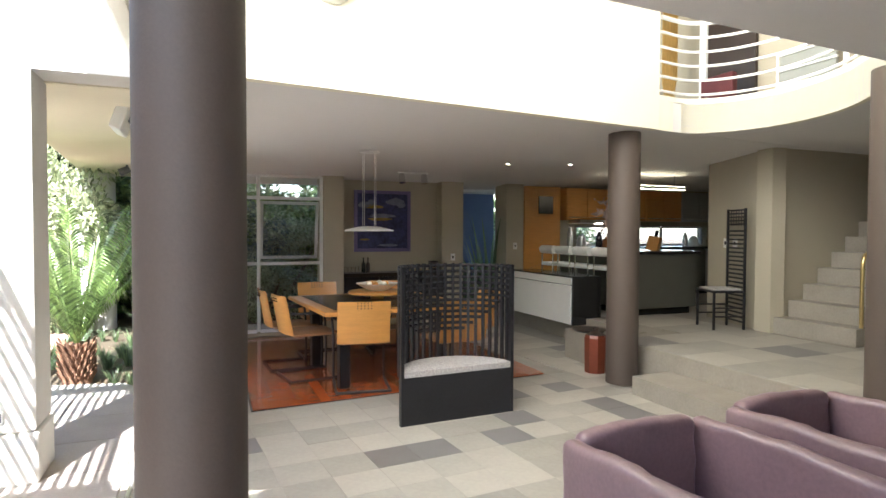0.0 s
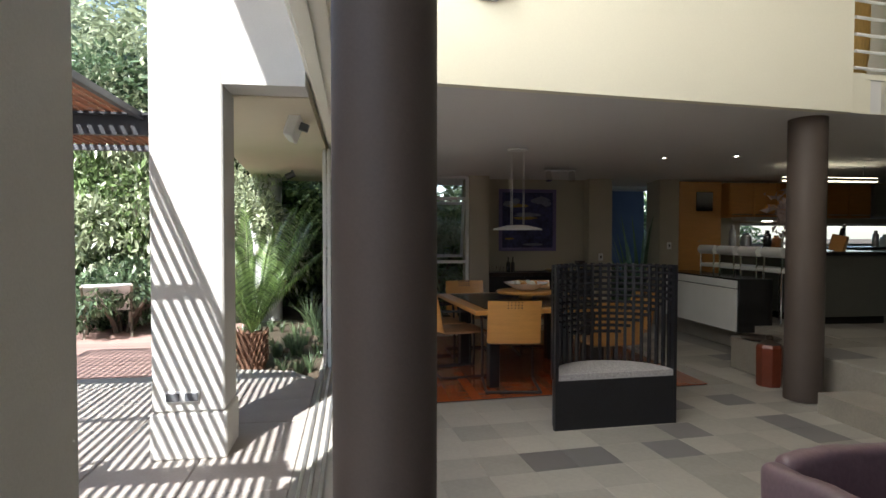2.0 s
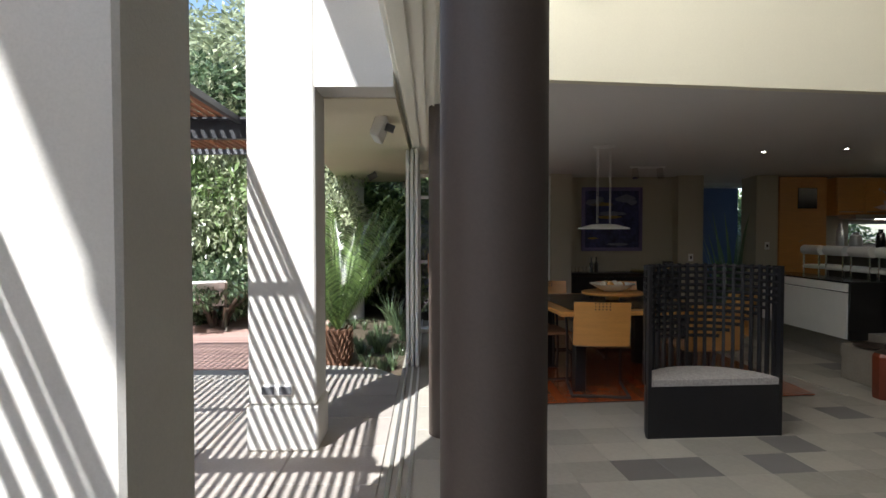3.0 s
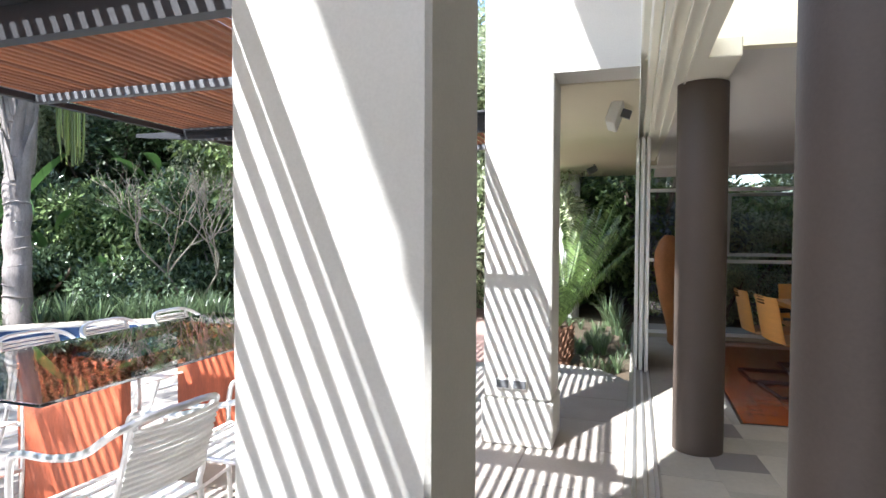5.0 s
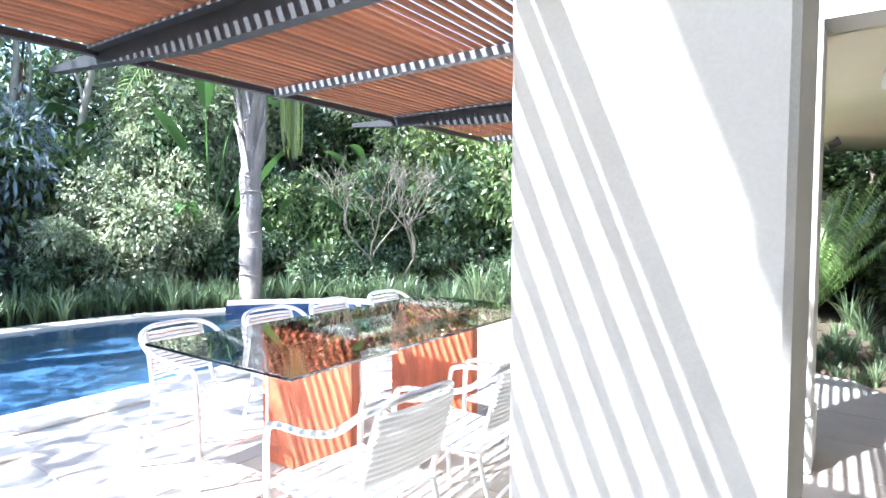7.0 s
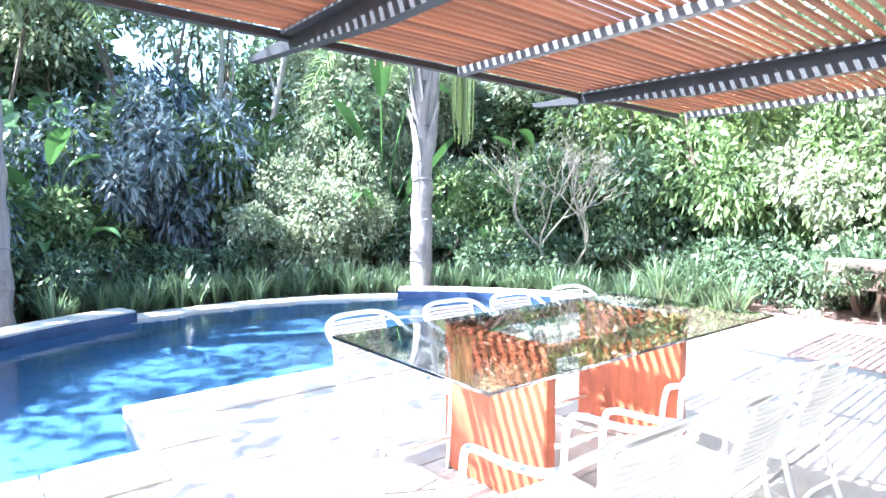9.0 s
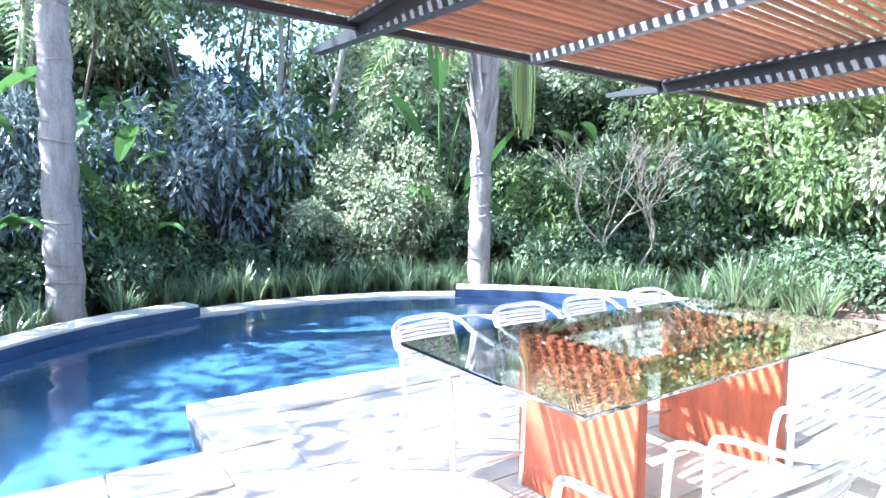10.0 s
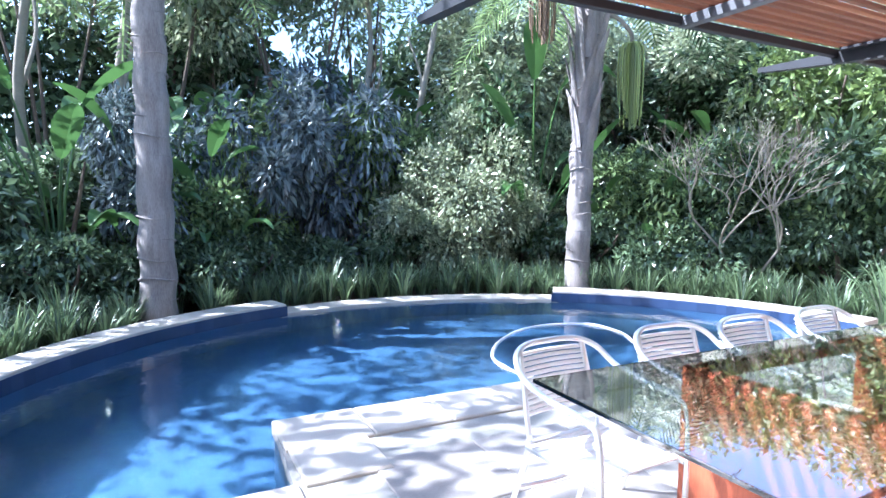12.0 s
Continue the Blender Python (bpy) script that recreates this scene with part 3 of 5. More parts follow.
for k in range(23):
    a = 180 * k / 22
    bm = B()
    p = on_back(a, 0)
    thick = 0.02 if k in (0, 22) else 0.011
    box(bm, (-thick, -0.012, 0.0 if k in (0, 22) else 0.36), (thick, 0.012, 1.185), m=Matrix.Translation(p) @ pose(0, 0, 0, 0, 0, a + 90))
    part("upright", bm, M_BLACKWOOD, lattice, smooth=None)
for r in range(12):
    z = 1.165 - r * 0.048
    a0 = 0 if r < 1 else (8 if r < 6 else 16 + (r - 6) * 9)
    bm = B()
    tube(bm, [on_back(a, z) for a in np.linspace(0 + (0 if r < 6 else a0), 180 - (0 if r < 6 else a0), 24)], 0.014, 4, flat=0.9)
    part("crossbar", bm, M_BLACKWOOD, lattice, smooth=None)


# ---- armchairs ----
def soft_pad(lo, hi, r, seed, puff=0.012):
    """A padded block with rounded edges, slight swelling and creases."""
    bm = B()
    box(bm, lo, hi, r, seg=4)
    bmesh.ops.subdivide_edges(bm, edges=[e for e in bm.edges if e.calc_length() > 0.09], cuts=13, use_grid_fill=True)
    bm.normal_update()
    moves = []
    for v in bm.verts:
        p = v.co * 4.0 + Vector((seed * 3.1, 0, 0))
        q = Vector((v.co.x * 14 + seed, v.co.y * 5, v.co.z * 14))
        w = Vector((v.co.x * 7 + v.co.z * 9 + seed, v.co.y * 3, v.co.z * 4 - v.co.x * 5))
        moves.append(v.normal * (puff * noise.noise(p) + 0.007 * abs(noise.noise(q)) - 0.007 * max(0.0, 0.35 - abs(noise.noise(w))) / 0.35))
    for v, d in zip(bm.verts, moves):
        v.co += d
    return bm


def shell_panel(w, d, h, arch, seed, m):
    """An upright padded panel with an arched, softly rounded top."""
    bm = soft_pad((-w / 2, -d / 2, 0), (w / 2, d / 2, h), min(d * 0.42, 0.035), seed, 0.008)
    for v in bm.verts:
        k = max(0.0, v.co.z / h) ** 3
        v.co.z += arch * k * (1 - (2 * v.co.x / w) ** 2)
    bmesh.ops.transform(bm, matrix=m, verts=bm.verts)
    return bm


def armchair(m):
    t = thing("armchair", "mauve leather tub armchair with thin upright sides", "armchair", "mauve armchairs", m)
    part("base", soft_pad((-0.27, -0.36, 0.03), (0.27, 0.30, 0.30), 0.03, 1), M_LEATHER, t, smooth=75)
    part("seat_cushion", soft_pad((-0.262, -0.37, 0.30), (0.262, 0.28, 0.43), 0.045, 2), M_LEATHER, t, smooth=75)
    part("backrest", shell_panel(0.56, 0.085, 0.685, 0.028, 5, Matrix.Translation((0, 0.335, 0.02)) @ pose(0, 0, 0, -4)), M_LEATHER, t, smooth=75)
    for s in (-1, 1):
        part("armrest", shell_panel(0.78, 0.08, 0.685, 0.015, 3 + s, Matrix.Translation((s * 0.315, 0.0, 0.02)) @ pose(0, 0, 0, 0, 0, 90)), M_LEATHER, t, smooth=75)
    return t


_arm = armchair(pose(1.54, 1.40, 0, 0, 0, 3))
copy_thing(_arm, pose(2.40, 1.47, 0, 0, 0, 1))

# ---- dining room ----
bm = B()
prism(bm, [(0.32, 4.90), (3.19, 5.14), (3.10, 8.3), (0.32, 8.3)], -0.011, -0.004)
wood = setting("floor_wood", bm, M_DARK, "polished red timber floor inset")
dt = thing("dining_table", "square timber-edged dining table with a dark glass top", "table", m=pose(1.62, 5.86, 0, 0, 0, SKEW))
bm = B()
box(bm, (-0.74, -0.74, 0.70), (0.74, 0.74, 0.74), 0.006)
part("tabletop", bm, M_PLY, dt)
bm = B()
box(bm, (-0.62, -0.62, 0.741), (0.62, 0.62, 0.746))
part("inset", bm, M_BLACK, dt, "dark glass inset")
for sx in (-1, 1):
    for sy in (-1, 1):
        bm = B()
        box(bm, (sx * 0.5 - 0.05, sy * 0.5 - 0.05, 0), (sx * 0.5 + 0.05, sy * 0.5 + 0.05, 0.70), 0.008)
        part("leg", bm, M_BLACKWOOD, dt)


def dining_chair():
    t = thing("dining_chair", "amber plywood cantilever chair on dark steel tube", "chair", "chairs round the dining table")
    for s in (-1, 1):
        bm = B()
        tube(bm, smooth_path([(s * 0.24, -0.25, 0.0125), (s * 0.245, 0.22, 0.0125), (s * 0.245, 0.27, 0.05), (s * 0.245, 0.27, 0.40), (s * 0.26, 0.25, 0.62), (s * 0.265, 0.15, 0.665), (s * 0.26, -0.10, 0.66), (s * 0.21, -0.24, 0.66)], steps=5), 0.0125)
        part("side_tube", bm, M_STEELDARK, t)
        bm = B()
        tube(bm, [(s * 0.262, 0.18, 0.682), (s * 0.262, -0.08, 0.68)], 0.02, 8, flat=0.5)
        part("armrest", bm, M_DARK, t)
    bm = B()
    tube(bm, [(-0.24, -0.25, 0.0125), (0.24, -0.25, 0.0125)], 0.0125)
    part("foot_bar", bm, M_STEELDARK, t)
    bm = B()
    box(bm, (-0.23, -0.22, 0.43), (0.23, 0.24, 0.46), 0.02, seg=2)
    part("seat", bm, M_TAN, t, "tan leather seat pad")
    # curved plywood back, dark pegs standing in for its small shaded holes
    bm = B()
    n = 12
    rows = []
    for z, lean in ((0.45, 0.01), (0.58, -0.015), (0.72, -0.04), (0.83, -0.065)):
        rows.append([(0.235 * (2 * i / n - 1), -0.235 - 0.035 * (1 - (2 * i / n - 1) ** 2) + lean, z) for i in range(n + 1)])
    for off in (0.0, -0.012):
        g = [[bm.verts.new((x, y + off, z)) for x, y, z in r] for r in rows]
        for a, b in zip(g, g[1:]):
            for i in range(n):
                bm.faces.new((a[i], a[i + 1], b[i + 1], b[i]))
    bmesh.ops.recalc_face_normals(bm, faces=bm.faces)
    back = part("backrest", bm, M_PLY, t)
    for r in range(3):
        for c in range(5):
            bm = B()
            x = 0.03 * (c - 2)
            y = -0.235 - 0.035 * (1 - (x / 0.235) ** 2) - 0.06
            rod(bm, (x, y + 0.03, 0.77 + 0.025 * r - 0.0), (x, y - 0.012 + 0.045 - 0.05, 0.77 + 0.025 * r), 0.006, n=6)
            part("hole_peg", bm, M_DARK, back)
    return t


_dc = dining_chair()
_dc.matrix_basis = pose(1.33, 5.32, 0, 0, 0, -9)
for x, y, a in ((0.94, 5.92, -80), (0.84, 6.45, -86), (1.25, 6.85, 182), (2.05, 6.8, 176), (2.55, 5.7, 92), (2.15, 5.10, 4)):
    copy_thing(_dc, pose(x, y, 0, 0, 0, a))

lamp = thing("pendant_lamp", "white flat dish pendant lamp on thin wires", "lamp", m=pose(1.64, 6.2, 0))
bm = B()
lathe(bm, [(0.02, 1.505), (0.12, 1.50), (0.26, 1.465), (0.265, 1.45), (0.25, 1.452), (0.1, 1.48), (0.02, 1.485)], 32)
part("shade", bm, M_WHITE, lamp)
for a in range(4):
    bm = B()
    x, y = 0.09 * math.cos(a * 1.571 + 0.4), 0.09 * math.sin(a * 1.571 + 0.4)
    rod(bm, (x, y, 1.49), (x, y, 2.31), 0.0025, n=5)
    part("wire", bm, M_WHITE, lamp)
bm = B()
lathe(bm, [(0.02, 2.318), (0.11, 2.315), (0.11, 2.300), (0.02, 2.295)], 24)
part("canopy", bm, M_WHITE, lamp)

# ---- kitchen units ----
bar = thing("drawer_unit", "floating white drawer unit with black ends and top", "cabinet")
bm = B()
box(bm, (4.34, 6.30, 0.25), (4.78, 7.95, 0.88), 0.004)
part("body", bm, M_BLACK, bar)
for z0, z1 in ((0.26, 0.76), (0.77, 0.86)):
    bm = B()
    box(bm, (4.318, 6.32, z0), (4.338, 7.94, z1), 0.003)
    part("drawer", bm, M_WHITE, bar)
isl = thing("kitchen_island", "grey-green kitchen island with a dark top", "cabinet")
bm = B()
box(bm, (5.2, 6.2, 0.43), (6.3, 7.2, 1.16), 0.005)
part("body", bm, M_ISLAND, isl)
bm = B()
box(bm, (4.95, 6.15, 1.16), (6.35, 7.25, 1.20), 0.006)
part("worktop", bm, M_BLACK, isl)
bm = B()
box(bm, (5.25, 6.27, 0.33), (6.25, 7.15, 0.43))
part("plinth", bm, M_BLACK, isl)


# ---- planting ----
RNG = np.random.default_rng(7)


def leaf_cloud(name, n, size, radii, material, clumps=14, droop=0.3, aspect=0.42):
    """A mesh of folded leaves gathered in uneven clumps inside an ellipsoid standing on z = 0."""
    rx, ry, rz = radii
    cen = RNG.normal(size=(clumps, 3))
    cen /= np.linalg.norm(cen, axis=1)[:, None]
    cen *= RNG.uniform(0.35, 0.95, (clumps, 1))
    rad = RNG.uniform(0.22, 0.5, clumps)
    k = RNG.integers(0, clumps, n)
    d = RNG.normal(size=(n, 3))
    d /= np.linalg.norm(d, axis=1)[:, None]
    p = cen[k] + d * rad[k][:, None] * RNG.uniform(0.55, 1.0, (n, 1))
    p = p * (rx, ry, rz) + (0, 0, rz * 1.05)
    p[:, 2] = np.abs(p[:, 2])
    way = d + RNG.normal(size=(n, 3)) * 0.7
    way[:, 2] -= droop
    way /= np.linalg.norm(way, axis=1)[:, None]
    side = np.cross(way, RNG.normal(size=(n, 3)) * 0.6 + (0, 0, 1))
    side /= np.linalg.norm(side, axis=1)[:, None] + 1e-9
    up = np.cross(side, way)
    s = size * RNG.uniform(0.6, 1.35, (n, 1))
    w = s * aspect
    a, m, e = p, p + way * s * 0.5 - up * s * 0.06, p + way * s - up * s * 0.12
    verts = np.stack([a, m + side * w * 0.5 + up * s * 0.05, e, m - side * w * 0.5 + up * s * 0.05], 1).reshape(-1, 3)
    i = np.arange(n)[:, None] * 4
    faces = np.concatenate([i + (0, 1, 2), i + (0, 2, 3)], 0)
    return raw_mesh(name, verts.tolist(), faces.tolist(), material)


def bush_trunk(h, spread, stems=4):
    bm = B()
    for i in range(stems):
        a = 2 * math.pi * i / stems + random.uniform(-0.5, 0.5)
        x, y = math.cos(a) * spread, math.sin(a) * spread
        tube(bm, smooth_path([(x * 0.1, y * 0.1, -0.1), (x * 0.3, y * 0.3, h * 0.4), (x * 0.7 + random.uniform(-.1, .1), y * 0.7, h * 0.75), (x, y, h)], steps=3), lambda t: 0.05 * (1 - 0.75 * t), 6)
    return bm


def shrub_kind(label, material, n, size, radii, droop=0.3, aspect=0.42, name="shrub", category="shrub", trunk_h=None):
    t = thing(name, label, category, "garden planting")
    crown = new("crown", leaf_cloud("crown", n, size, radii, material, droop=droop, aspect=aspect))
    crown.parent = t
    if trunk_h:
        crown.location.z = trunk_h
    part("trunk", bush_trunk((trunk_h or 0) + radii[2] * 1.3, radii[0] * 0.5), M_TRUNK, t)
    return t


KINDS = {
    "dark": shrub_kind("dark glossy leafed garden shrub", M_LEAF_A, 9000, 0.155, (1.5, 1.5, 1.4)),
    "blue": shrub_kind("bluish dark shrub with drooping leaves", M_LEAF_BLUE, 9000, 0.18, (1.4, 1.4, 1.5), 0.7, 0.34),
    "pale": shrub_kind("pale green fine leafed garden shrub", M_LEAF_C, 13000, 0.085, (1.2, 1.2, 1.0)),
    "mid": shrub_kind("mid green leafy garden shrub", M_LEAF_B, 9500, 0.14, (1.5, 1.5, 1.3)),
    "low": shrub_kind("low dark green garden shrub", M_LEAF_A, 7000, 0.10, (1.3, 1.1, 0.55)),
    "tree_dark": shrub_kind("tall dark leafed tree at the back of the garden", M_LEAF_A, 16000, 0.16, (2.4, 2.4, 2.4), name="tree", category="tree", trunk_h=2.0),
    "tree_mid": shrub_kind("tall pale green tree against the sky", M_LEAF_C, 14000, 0.14, (2.3, 2.3, 2.1), name="tree", category="tree", trunk_h=2.4),
    "tree_thin": shrub_kind("tall thin-crowned tree, two of them unseen and placed to cast dapples", M_LEAF_B, 1750, 0.2, (2.6, 2.6, 1.8), name="tree", category="tree", trunk_h=4.5),
    "tree_yellow": shrub_kind("yellow-green open branched small tree", M_LEAF_Y, 3000, 0.15, (1.3, 1.3, 0.9), name="tree", category="tree", trunk_h=1.5),
}
_used = set()


def plant(kind, x, y, turn=0, s=1.0, sz=None):
    m = pose(x, y, -0.10, 0, 0, turn)
    src = KINDS[kind]
    if kind not in _used:
        _used.add(kind)
        src.matrix_basis = m
        ob = src
    else:
        ob = copy_thing(src, m)
    ob.scale = (s, s, sz or s)
    return ob


def ring(r, deg):
    """A place on a circle about the pool, at an angle from the x axis."""
    return POOL_C[0] + r * math.cos(radians(deg)), POOL_C[1] + r * math.sin(radians(deg))


for kind, r, deg, turn, s, sz in (
        ("dark", 6.4, 214, 10, 0.9, 1.0), ("blue", 6.5, 189, 60, 0.8, 1.1), ("blue", 6.9, 177, 160, 0.9, 1.25), ("mid", 7.6, 186, 200, 1.1, 1.5), ("mid", 6.3, 199, 120, 0.7, 0.9), ("pale", 6.2, 160, 0, 1.0, 1.15), ("pale", 6.5, 150, 60, 0.8, 0.9),
        ("dark", 7.6, 154, 200, 1.0, 1.4), ("dark", 7.4, 134, 80, 1.0, 1.1), ("dark", 7.2, 122, 180, 0.9, 1.0), ("mid", 7.4, 112, 20, 1.0, 1.3), ("dark", 7.0, 104, 140, 0.9, 1.0), ("mid", 7.0, 90, 250, 0.95, 1.25),
        ("pale", 6.9, 78, 100, 1.2, 1.7), ("pale", 7.4, 68, 200, 1.2, 1.5), ("dark", 6.6, 232, 10, 0.8, 0.6), ("mid", 6.8, 250, 70, 0.8, 0.6),
        ("low", 5.6, 206, 0, 0.8, 1.0), ("low", 6.1, 168, 90, 0.9, 1.1), ("low", 6.2, 140, 30, 1.0, 1.2), ("low", 6.2, 124, 150, 1.0, 1.2), ("low", 6.3, 106, 0, 1.0, 1.2), ("low", 6.2, 90, 90, 1.0, 1.1), ("low", 6.0, 74, 40, 0.9, 1.1), ("low", 6.2, 190, 10, 1.0, 1.0),
        ("tree_thin", 9.2, 206, 0, 0.8, 0.9), ("tree_mid", 9.8, 194, 50, 1.1, 1.2), ("tree_mid", 9.0, 179, 120, 1.1, 1.25), 
        ("tree_mid", 9.2, 150, 210, 1.1, 0.95), ("tree_mid", 9.0, 132, 60, 1.1, 0.85), ("tree_dark", 8.9, 116, 300, 1.1, 0.78), ("tree_mid", 9.2, 102, 10, 1.1, 0.8), ("tree_dark", 9.0, 87, 70, 1.1, 0.8),
        ("tree_mid", 9.4, 73, 90, 1.2, 0.9), ("tree_dark", 9.8, 60, 190, 1.2, 0.9), ("tree_yellow", 6.7, 96, 0, 1.1, 1.25), ("tree_yellow", 7.0, 110, 70, 0.9, 1.2),
        ("tree_dark", 12.5, 122, 90, 1.4, 0.9), ("tree_mid", 12.5, 92, 40, 1.4, 0.85)):
    plant(kind, *ring(r, deg), turn, s, sz)
for kind, r, deg, turn, s, sz in (
        ("tree_thin", 10.4, 170, 30, 1.0, 1.0), ("tree_thin", 10.8, 186, 140, 1.1, 1.0), ("tree_mid", 11.0, 143, 230, 1.2, 0.95), ("tree_mid", 10.6, 112, 170, 1.1, 0.85), ("pale", 6.0, 166, 200, 0.8, 1.0), ("pale", 6.3, 155, 280, 0.9, 1.1), ("pale", 6.7, 158, 20, 1.0, 1.5),
        ("mid", 7.4, 168, 75, 1.0, 1.5), ("pale", 7.8, 144, 310, 1.0, 1.7), ("mid", 6.9, 128, 33, 0.8, 1.1), ("low", 6.3, 222, 190, 0.8, 1.0), ("blue", 6.2, 204, 250, 0.6, 0.9), ("low", 5.7, 218, 40, 0.8, 1.0), ("low", 5.6, 196, 70, 0.8, 0.9),
        ("pale", 7.6, 118, 140, 1.0, 1.5), ("pale", 8.2, 100, 10, 1.2, 1.9), ("mid", 6.6, 84, 130, 0.8, 1.3)):
    plant(kind, *ring(r, deg), turn, s, sz)
# Two unseen trees, placed to throw dapples on the terrace and pool.
plant("tree_thin", -6.6, -3.7, 120, 0.9, 1.0)
plant("tree_thin", -9.6, -4.0, 40, 1.1, 1.0)
plant("tree_mid", -5.2, 14.2, 80, 1.0, 1.1)
plant("tree_mid", -3.8, 13.2, 10, 0.8, 0.9)
# The two pale shrubs behind the dining window stand in for brighter light.
for kind, x, y, turn, s in (("mid", -0.2, 12.0, 0, 0.9), ("pale", 1.3, 11.2, 50, 0.9), ("blue", 0.3, 11.3, 10, 0.7), ("mid", 2.6, 11.9, 100, 0.9), ("pale", 0.9, 10.3, 20, 0.55), ("low", 2.3, 10.3, 80, 0.8), ("low", 5.15, 9.55, 0, 0.35), ("pale", 5.7, 11.3, 20, 0.8),
                            ("pale", 6.5, 9.95, 70, 0.58), ("pale", 7.5, 10.0, 30, 0.58), ("pale", 8.5, 9.95, 160, 0.58), ("mid", 0.9, 13.2, 0, 1.35), ("mid", 2.9, 13.8, 90, 1.4), ("mid", -1.2, 14.0, 40, 1.4), ("tree_mid", 0.6, 15.0, 0, 1.0), ("tree_mid", 6.4, 14.8, 30, 1.0), ("mid", -2.0, 12.6, 0, 1.0), ("mid", 3.6, 13.2, 60, 1.1), ("mid", 7.4, 13.2, 10, 1.1)):
    plant(kind, x, y, turn, s)

# closed woodland behind, too thick to count
_n = 130000
# Past 225 degrees the ring is unseen, added to hold back sky light.
_a = np.radians(RNG.uniform(63, 296, _n))
_r = 10.8 + RNG.uniform(0, 2.4, _n) + 0.9 * np.sin(_a * 9)
_top_z = np.interp(np.degrees(_a), (63, 130, 165, 185, 225, 250, 296), (4.0, 4.2, 4.7, 5.5, 5.5, 2.4, 2.2)) + 0.7 * np.sin(_a * 5.3) + 0.6 * np.sin(_a * 13.7 + 1)
_p = np.stack([POOL_C[0] + _r * np.cos(_a), POOL_C[1] + _r * np.sin(_a), _top_z * RNG.uniform(0, 1, _n) ** 0.8], 1)
_w = RNG.normal(size=(_n, 3)) + (0, 0, -0.3)
_w /= np.linalg.norm(_w, axis=1)[:, None]
_s = np.cross(_w, RNG.normal(size=(_n, 3)))
_s /= np.linalg.norm(_s, axis=1)[:, None]
_z = RNG.uniform(0.14, 0.34, (_n, 1))
_v = np.stack([_p, _p + _w * _z * 0.5 + _s * _z * 0.24, _p + _w * _z, _p + _w * _z * 0.5 - _s * _z * 0.24], 1).reshape(-1, 3)
_i = np.arange(_n)[:, None] * 4
tagged(new("far_woods", raw_mesh("far_woods", _v.tolist(), (_i + (0, 1, 2, 3)).tolist(), M_LEAF_A)), "dense dark woodland behind the garden, its unseen part added against sky light", "woods", kind="stuff")


def blade_mesh(name, n, length, width, spread, material, arch=0.5):
    """A tuft of arching strap leaves."""
    vs, fs = [], []
    for k in range(n):
        a = RNG.uniform(0, 2 * math.pi)
        d, s = Vector((math.cos(a), math.sin(a), 0)), Vector((-math.sin(a), math.cos(a), 0))
        o = d * RNG.uniform(0, spread * 0.4)
        ln = length * RNG.uniform(0.6, 1.15)
        out = RNG.uniform(0.25, 1.0) * arch
        base = len(vs)
        for i in range(6):
            t = i / 5
            p = o + d * (ln * out * t ** 1.6) + Vector((0, 0, ln * (t - 0.42 * out * t ** 2.6)))
            w = width * (1 - 0.92 * t ** 2.2)
            vs += [tuple(p - s * w / 2 + Vector((0, 0, 0.12 * w))), tuple(p + s * w / 2 + Vector((0, 0, 0.12 * w)))]
        fs += [(base + 2 * i, base + 2 * i + 1, base + 2 * i + 3, base + 2 * i + 2) for i in range(5)]
    return raw_mesh(name, vs, fs, material)


TUFTS = []
for k in range(3):
    t = thing("strap_leaf_plant", "green arching strap-leaf border plant by the pool", "plant", "border plants")
    c = new("leaves", blade_mesh("leaves", 46, 0.62 + 0.06 * k, 0.026, 0.25, M_GRASS, 0.7))
    c.parent = t
    TUFTS.append(t)
_tn = 0


def tuft(x, y, s):
    global _tn
    src = TUFTS[_tn % 3]
    m = pose(x, y, -0.11, 0, 0, (_tn * 47) % 360)
    ob = src if _tn < 3 else copy_thing(src, m)
    ob.matrix_basis = m
    ob.scale = (s, s, s)
    _tn += 1


_rt = random.Random(11)
for k in range(104):
    a = 52 + (238 - 52) * (k + _rt.random()) / 104
    for r0 in (4.62, 5.05):
        if abs(a - 128.5) < 3 and r0 > 4.9 or abs(a - 211) < 3:
            continue
        s = _rt.uniform(0.6, 0.95) * (1.3 if a < 95 else 1.0)
        x, y = ring(r0 + _rt.uniform(-0.12, 0.3) + (0.35 if a < 80 else 0), a)
        if x < -4.4:
            tuft(x, y, s)
for x, y, s in ((-5.0, 9.2, 1.1), (-4.7, 9.9, 1.2), (-5.6, 9.3, 1.1), (-5.3, 9.8, 1.2), (-4.6, 10.8, 1.0), (-4.0, 10.9, 1.1), (-3.4, 11.0, 1.0), (-2.9, 10.8, 0.9), (-5.2, 10.5, 1.0), (-4.3, 11.4, 1.2), (-3.6, 11.5, 1.2), (-2.9, 11.4, 1.1), (-2.3, 11.0, 1.0)):
    tuft(x, y, s)
for k in range(60):
    x, y = _rt.uniform(-1.9, -0.5), _rt.uniform(6.35, 9.3)
    if math.hypot(x + 1.25, y - 6.75) > 0.35 and y > 6.25 + 0.3 * abs(x + 0.9):
        tuft(x, y, _rt.uniform(0.22, 0.4))
for x, y, s in ((4.55, 9.30, 2.2), (4.75, 9.5, 2.7), (4.35, 9.45, 2.0), (-0.65, 8.9, 0.8), (-0.8, 9.7, 0.9), (-1.9, 9.6, 1.0)):
    tuft(x, y, s)


